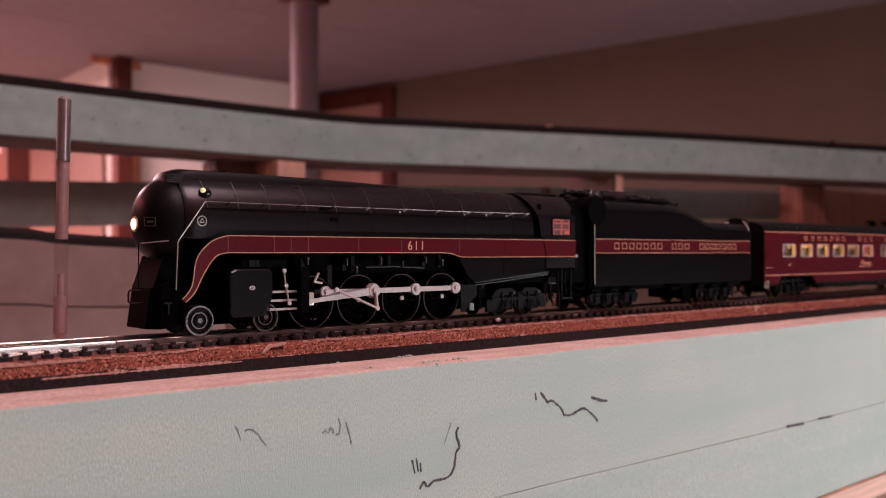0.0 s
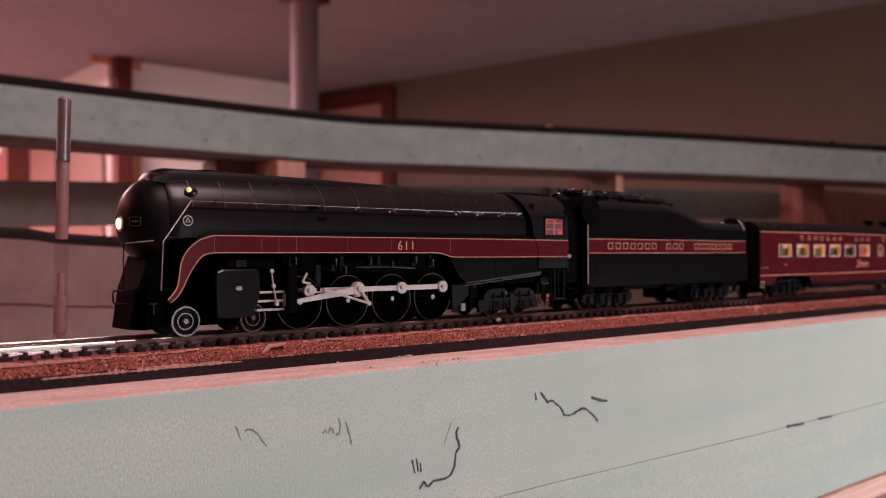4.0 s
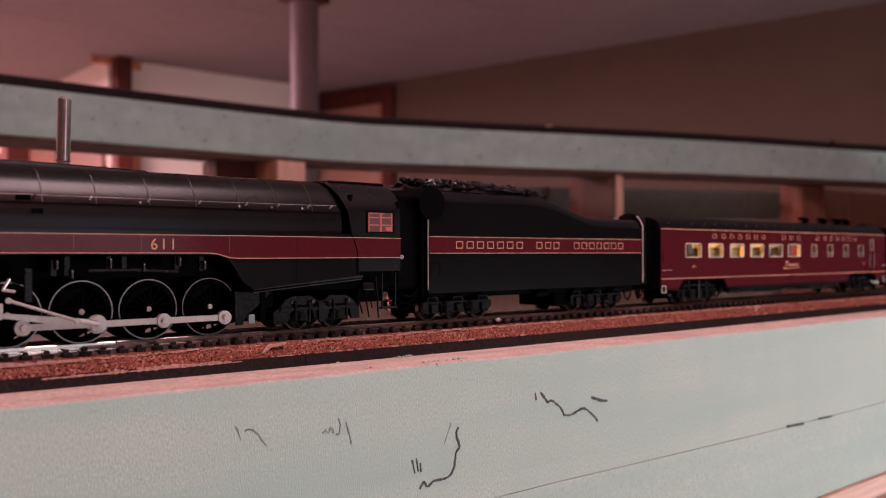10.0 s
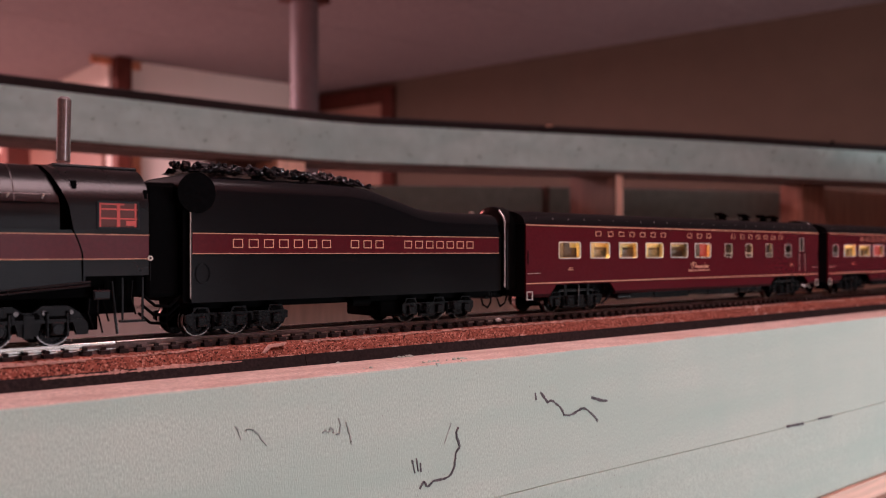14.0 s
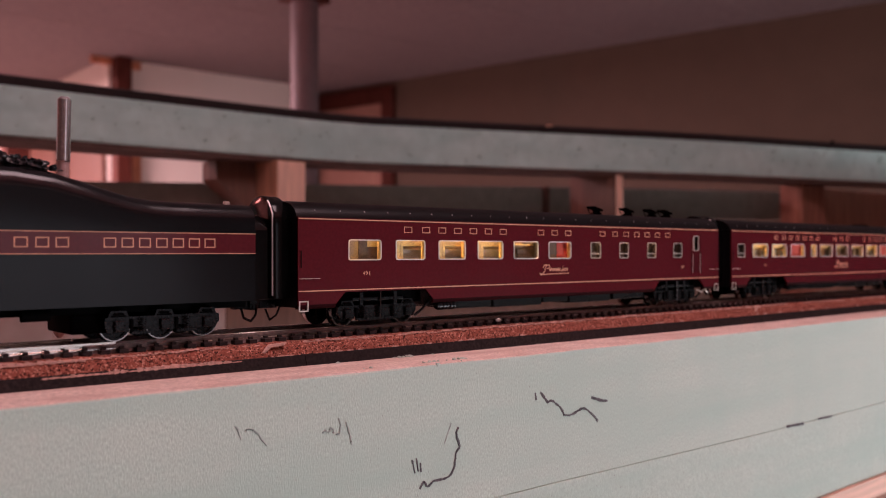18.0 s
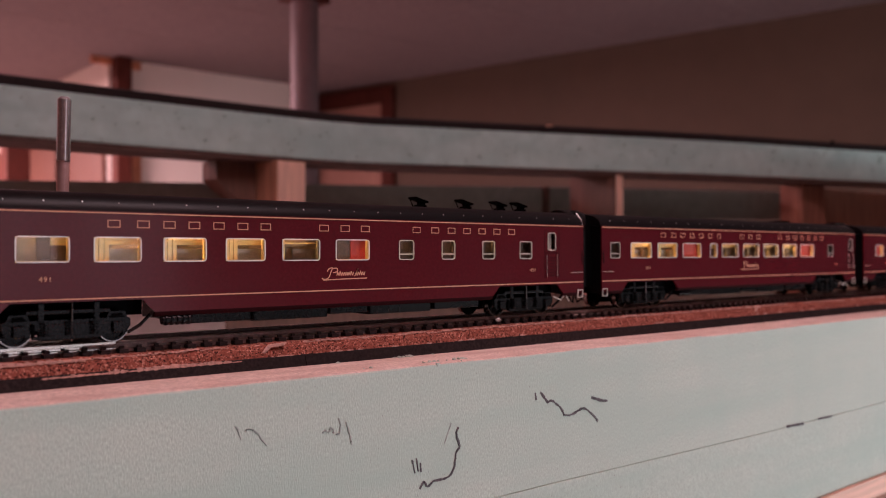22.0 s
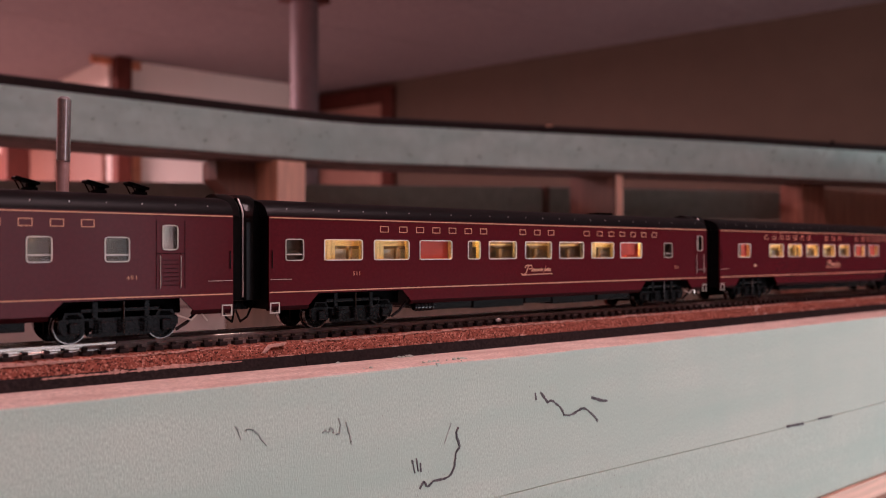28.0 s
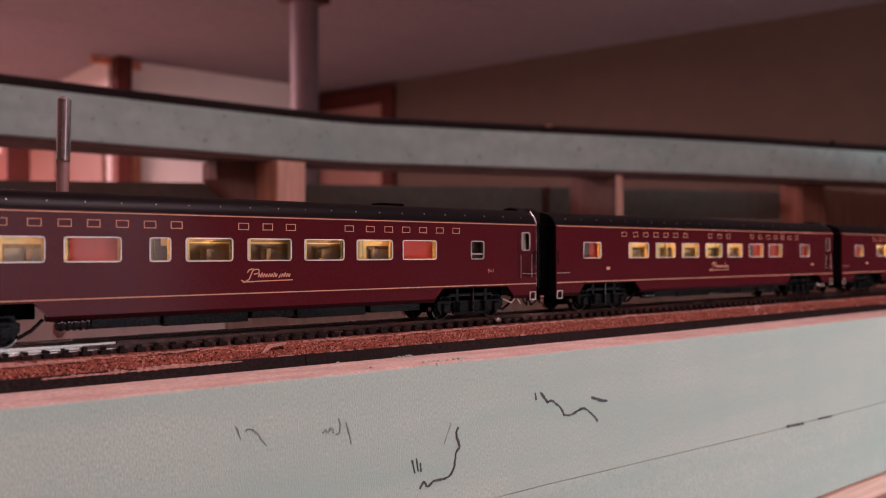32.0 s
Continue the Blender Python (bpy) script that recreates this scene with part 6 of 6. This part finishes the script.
        loft(bm, [[mm(x + s * d, a * k, 12 + (b - 12) * (0.5 + 0.5 * k)) for a, b in arch] for d, k in ((0, 0.99), (0.6, 1.0), (3.0, 1.0), (5.6, 1.0), (6.3, 0.99), (6.6, 0.97))])
        dia = part("diaphragm", bm, M_GLOSS, c, "glossy black gangway diaphragm with bright edge strips", smooth=True)
        if s < 0:
            part("edge_strip", wire(bmesh.new(), [mm(x + s * 6.7, -10.4, 13), mm(x + s * 6.7, -10.4, 43.5), mm(x + s * 6.7, -9.2, 46), mm(x + s * 6.7, -6.6, 49)], 0.36 * MM), M_STRIP, dia, "edge strip, chrome reflection put into pale paint")
        st = x + (0.4 if s < 0 else -4.4)
        bm = mbox((st, st + 4, -17.7, -17.2, 7.0, 7.4), (st, st + 4, -17.7, -17.2, 10.6, 11.0), (st, st + 0.4, -17.7, -17.2, 7.4, 10.6), (st + 3.6, st + 4, -17.7, -17.2, 7.4, 10.6))
        part("corner_step", bm, M_CHROME, c, "pale outlined corner step")
        gx = sorted((x - s * 0.4, x - s * 9.5))
        part("side_grab_bar", wire(bmesh.new(), [mm(gx[0], -17.8, 19.4), mm(gx[1], -17.8, 19.4)], 0.10 * MM, 6), M_CHROME, c)
        part("grab_iron", wire(bmesh.new(), [mm(x - s * 1.2, -17.8, 23.5), mm(x - s * 1.2, -17.8, 30)], 0.18 * MM), M_FRAME, c)
        part("coupler", mbox(*(((-7.2, 0, -1.6, 1.6, 8, 11), ) if s < 0 else ((BODY, BODY + 7.0, -1.6, 1.6, 8, 11),))), M_FRAME, c)
        hx = x + s * 3
        part("air_hose", wire(bmesh.new(), [mm(x, -6, 11), mm(hx, -6.5, 5.5), mm(hx + s * 2.5, -6, 3.8), mm(hx + s * 3.8, -5, 8)], 0.4 * MM), M_FRAME, c)
    # under the floor
    for x0, x1, z0 in ((74, 79, 6.0), (80, 103, 4.8), (104, 136, 4.4), (137, 155, 5.4), (156, 188, 4.4), (190, 216, 5.0)):
        part("underfloor_box", mbox((x0, x1, -14.5, 13.5, z0, 14.6), bev=0.4), M_FRAME, c)
    bm = bmesh.new()
    tube(bm, mm(69, -15.6, 6.6), mm(79, -15.6, 6.6), 1.5 * MM, 18)
    for k in range(5):
        tube(bm, mm(70 + k * 2.0, -15.6, 6.6), mm(70.8 + k * 2.0, -15.6, 6.6), 1.9 * MM, 18)
    part("air_tank", bm, M_FRAME, c, smooth=True)
    wheels = truck_frames(c, "truck_frame", 39.5, 19.5, (24.4, 54.6), 5.2, "dark four-wheel truck side frame")
    wheels += truck_frames(c, "truck_frame", BODY - 38.5, 19.5, (BODY - 53.6, BODY - 23.4), 5.2, "dark four-wheel truck side frame")
    part("brake_pipe", wire(bmesh.new(), [mm(BODY - 20, -15.8, 8), mm(BODY - 15, -16, 6.2), mm(BODY - 12, -16, 9), mm(BODY - 9, -15.8, 5.6)], 0.32 * MM), M_CHROME, c, "bright bent brake pipe")
    return c, wheels


def frame_ring(bm, x0, x1, z0, z1, w):
    o, i = rounded(x0 - w * 0.4, x1 + w * 0.4, z0 - w * 0.4, z1 + w * 0.4, 1.3), rounded(x0 + w * 0.6, x1 - w * 0.6, z0 + w * 0.6, z1 - w * 0.6, 0.8)
    rings = [[mm(a[0], -17.75, a[1]), mm(a[0], -17.3, a[1]), mm(b[0], -17.3, b[1]), mm(b[0], -17.75, b[1])] for a, b in zip(o, i)]
    loft(bm, rings + [rings[0]], caps=False)
    return bm


def window(c, a, b, z0, z1, what):
    bm = bmesh.new()
    frame_ring(bm, a, b, z0, z1, 0.38)
    w = part("window", bm, M_CHROME if what == "blank" else M_STRIP, c, "silver framed rounded window")
    part("pane", mbox((a + 0.2, b - 0.2, -17.15, -17.05, z0 + 0.2, z1 - 0.2)), M_WIN, w).visible_shadow = False
    for r in ((a, b, z0, z0 + 0.35), (a, a + 0.35, z0 + 0.35, z1), (b - 0.35, b, z0 + 0.35, z1)):
        part("reveal", mbox((r[0], r[1], -17.0, -15.4, r[2], r[3])), M_GREY if what == "blank" else M_AISLE if what == "dim" else M_CREAM, w, "thin window reveal")
    # Dim windows: the weaker light is put into a tan panel and darker lining.
    if what == "dim":
        part("back_panel", mbox((a - 2.0, b + 9.0, -12.2, -11.8, z0 - 2, z1 + 4)), M_TAN, w, "tan panel that puts the dim light into colour")
    w3 = (b - a) / 3
    if what == "red":
        part("curtain", mbox((a + 2.6, b + 3.0, -15.2, -14.6, z0 - 2, z1 + 3)), M_RED, w, "drawn red curtain")
        part("drape", mbox((a - 0.6, a + 1.6, -15.8, -15.2, z0 - 2, z1 + 3)), M_CREAM, w, "cream drape")
    elif what == "half_red":
        part("drape", mbox((a - 0.4, a + w3 * 1.5, -15.4, -14.9, z0 - 2, z1 + 3)), M_GREY, w, "dark drape")
        part("curtain", mbox((a + w3 * 1.6, b + 2.0, -15.2, -14.7, z0 - 2, z1 + 3)), M_RED, w, "half drawn red curtain")
    elif what in ("lit", "dim"):
        part("blind_rod", mbox((a - 1.0, b + 3.0, -14.8, -14.3, z1 - 1.7, z1 - 1.2)), M_CREAM, w)
        part("blind", mbox((a - 1.0, b + 3.0, -14.2, -13.8, z1 - 2.3, z1 + 3)), M_CREAM if what == "lit" else M_TAN, w, "rolled cream blind")
        part("table_screen", mbox((a + w3 * 1.25, b + 5.0, -13.4, -13.0, z0 - 2, z1 - 3.6)), M_GREYPALE if what == "lit" else M_AISLE, w, "grey-brown screen behind the window")
        for k in range(3 if what == "lit" else 1):
            x = a + 0.5 + k * w3 * 0.36
            part("drape", mbox((x, x + w3 * 0.28, -15.7 + 0.25 * k, -15.2 + 0.25 * k, z0 - 2, z1 + 1.0)), M_CREAM, w, "cream drape")
    elif what == "dark":
        part("drape", mbox((a - 0.2, a + w3 * 0.9, -14.6, -14.2, z0 - 2, z1 + 3)), M_AISLE, w, "tan drape")
        part("drape", mbox((a + w3 * 1.3, a + w3 * 2.05, -14.8, -14.4, z0 - 2, z1 + 3)), M_GREY, w, "dark drape")
        part("blind", mbox((a + w3 * 2.1, b + 2.0, -14.8, -14.4, z1 - 2.6, z1 + 3)), M_CREAM, w, "rolled cream blind")
        part("table_screen", mbox((a + w3 * 2.1, b + 3.0, -14.6, -14.2, z0 - 2, z1 - 2.8)), M_GREY, w, "grey screen behind the window")
    elif what == "blank":
        # A dark sheet takes the place of the unlit inside.
        part("blind", mbox((a - 1.0, b + 3.0, -14.6, -14.2, z0 - 2, z1 + 3)), M_GREY, w, "dark panel standing in for an unlit inside")
        part("sill_bar", mbox((a, b, -17.4, -16.9, z0 + 2.0, z0 + 2.5)), M_CHROME, w)


def seats(x0, x1, pitch, mat):
    rows = []
    x = x0
    while x < x1:
        rows.append((x, x + pitch * 0.45, -15.0, -6.0, 17, 24.5, mat))
        rows.append((x + pitch * 0.42, x + pitch * 0.58, -15.0, -6.0, 17, 30.8, mat))
        x += pitch
    return rows


eng = engine()
ten = tender()
W1 = [(22.8, 38.5, "dark"), (46.1, 61.3, "lit"), (69.0, 84.2, "lit"), (91.7, 107.1, "lit"), (114.3, 130.4, "dim"), (137.8, 153.6, "half_red"),
      (168.7, 176.3, "blank"), (191.7, 199.0, "blank"), (215.5, 222.9, "blank"), (239.1, 247.0, "blank")]
W2 = [(6.9, 14.6, "blank"), (23.8, 41.6, "lit"), (47.3, 65.1, "lit"), (70.8, 88.6, "red"), (98.1, 105.3, "dark"), (110.7, 128.1, "dim"), (134.0, 151.9, "dim"), (157.6, 175.4, "dim"),
      (181.5, 199.1, "lit"), (204.5, 222.5, "red"), (242.5, 250.1, "blank")]
W3 = [(20.0, 33.5, "half_red"), (56.2, 73.3, "lit"), (79.8, 97.5, "lit"), (104.0, 120.6, "lit"), (127.5, 144.6, "lit"), (150.7, 166.9, "lit"), (174.7, 191.3, "half_red"), (198.1, 214.2, "red"), (237.7, 250.7, "half_red")]
part_a = seats(30, 160, 23, M_TAN) + [(159, 160, -16, 4, 16.5, 41, M_CREAM), (204, 205, -16, 4, 16.5, 41, M_GREY), (18, 19, -16, 4, 16.5, 41, M_CREAM)]
part_b = seats(20, 230, 11.8, M_TAN) + [(18, 19, -16, 4, 16.5, 41, M_CREAM), (231, 232, -16, 4, 16.5, 41, M_CREAM), (92, 93, -16, 4, 16.5, 41, M_CREAM)]
cars = [coach(0, W1, 257.1, "491", "maroon streamlined tavern coach with six wide and four small windows", ((194, "fan"), (221, "fan"), (243, "fan"), (257, "fan")), part_a),
        coach(1, W2, 273.2, "511", "maroon streamlined coach with ten wide lit windows and a roof hatch", ((210, "hatch"),), part_b),
        coach(2, W3, 273.0, "", "maroon streamlined coach with evenly spaced lit windows", (), part_b),
        coach(3, W3, 273.0, "", "maroon streamlined coach at the end of the train", (), part_b)]


# ---- movement ----
def motions():
    """The train draws forward along -x; wheels and rods turn with it."""
    step = 0.15
    times = [0.0, 3.2] + [3.2 + step * k for k in range(1, int((32.0 - 3.2) / step) + 1)]
    if times[-1] < 31.99:
        times.append(32.0)
    runs = [(t, travel(t)) for t in times]
    things = [(eng[0], ENGINE_X), (ten[0], TENDER_X)] + [(c[0], x) for c, x in zip(cars, CAR_X)]
    for ob, x in things:
        walk(ob, [(t, pose(x * MM - d, 0, RAIL)) for t, d in runs])
    sets = list(eng[1]) + list(ten[1]) + [w for c in cars for w in c[1]]
    for ob, r in sets:
        loc = ob.matrix_basis.translation.copy()
        walk(ob, [(t, pose(*loc, 0, -math.degrees(d / (r * MM)), 0)) for t, d in runs])
    _, _, drivers, side, main, cross, ecc = eng
    for ob in drivers:
        loc = ob.matrix_basis.translation.copy()
        walk(ob, [(t, pose(*loc, 0, -PHASE - math.degrees(d / (R_DRIVE * MM)), 0)) for t, d in runs])
    rows = {"side": [], "main": [], "cross": [], "ecc": []}
    for t, d in runs:
        a = radians(PHASE) + d / (R_DRIVE * MM)
        px, pz = CRANK * math.cos(a), R_DRIVE + CRANK * math.sin(a)
        rows["side"].append((t, pose((DRIVERS[0] - ENGINE_X + px) * MM, 0, pz * MM)))
        bx, bz = DRIVERS[1] - ENGINE_X + px, pz
        cz = R_DRIVE + 0.6
        cx = bx - math.sqrt(30.5 ** 2 - (bz - cz) ** 2)
        tilt = math.degrees(math.atan2(bz - cz, bx - cx))
        rows["main"].append((t, pose(cx * MM, 0, cz * MM, 0, -tilt, 0)))
        rows["cross"].append((t, pose(cx * MM, 0, cz * MM)))
        ea = a - radians(98)
        ex, ez = DRIVERS[1] - ENGINE_X + CRANK * math.cos(ea), R_DRIVE + CRANK * math.sin(ea)
        fz = 15.0
        fx = ex - math.sqrt(21.0 ** 2 - (ez - fz) ** 2)
        rows["ecc"].append((t, pose(fx * MM, 0, fz * MM, 0, -math.degrees(math.atan2(ez - fz, ex - fx)), 0)))
    for ob, key in ((side, "side"), (main, "main"), (cross, "cross"), (ecc, "ecc")):
        walk(ob, rows[key])


motions()
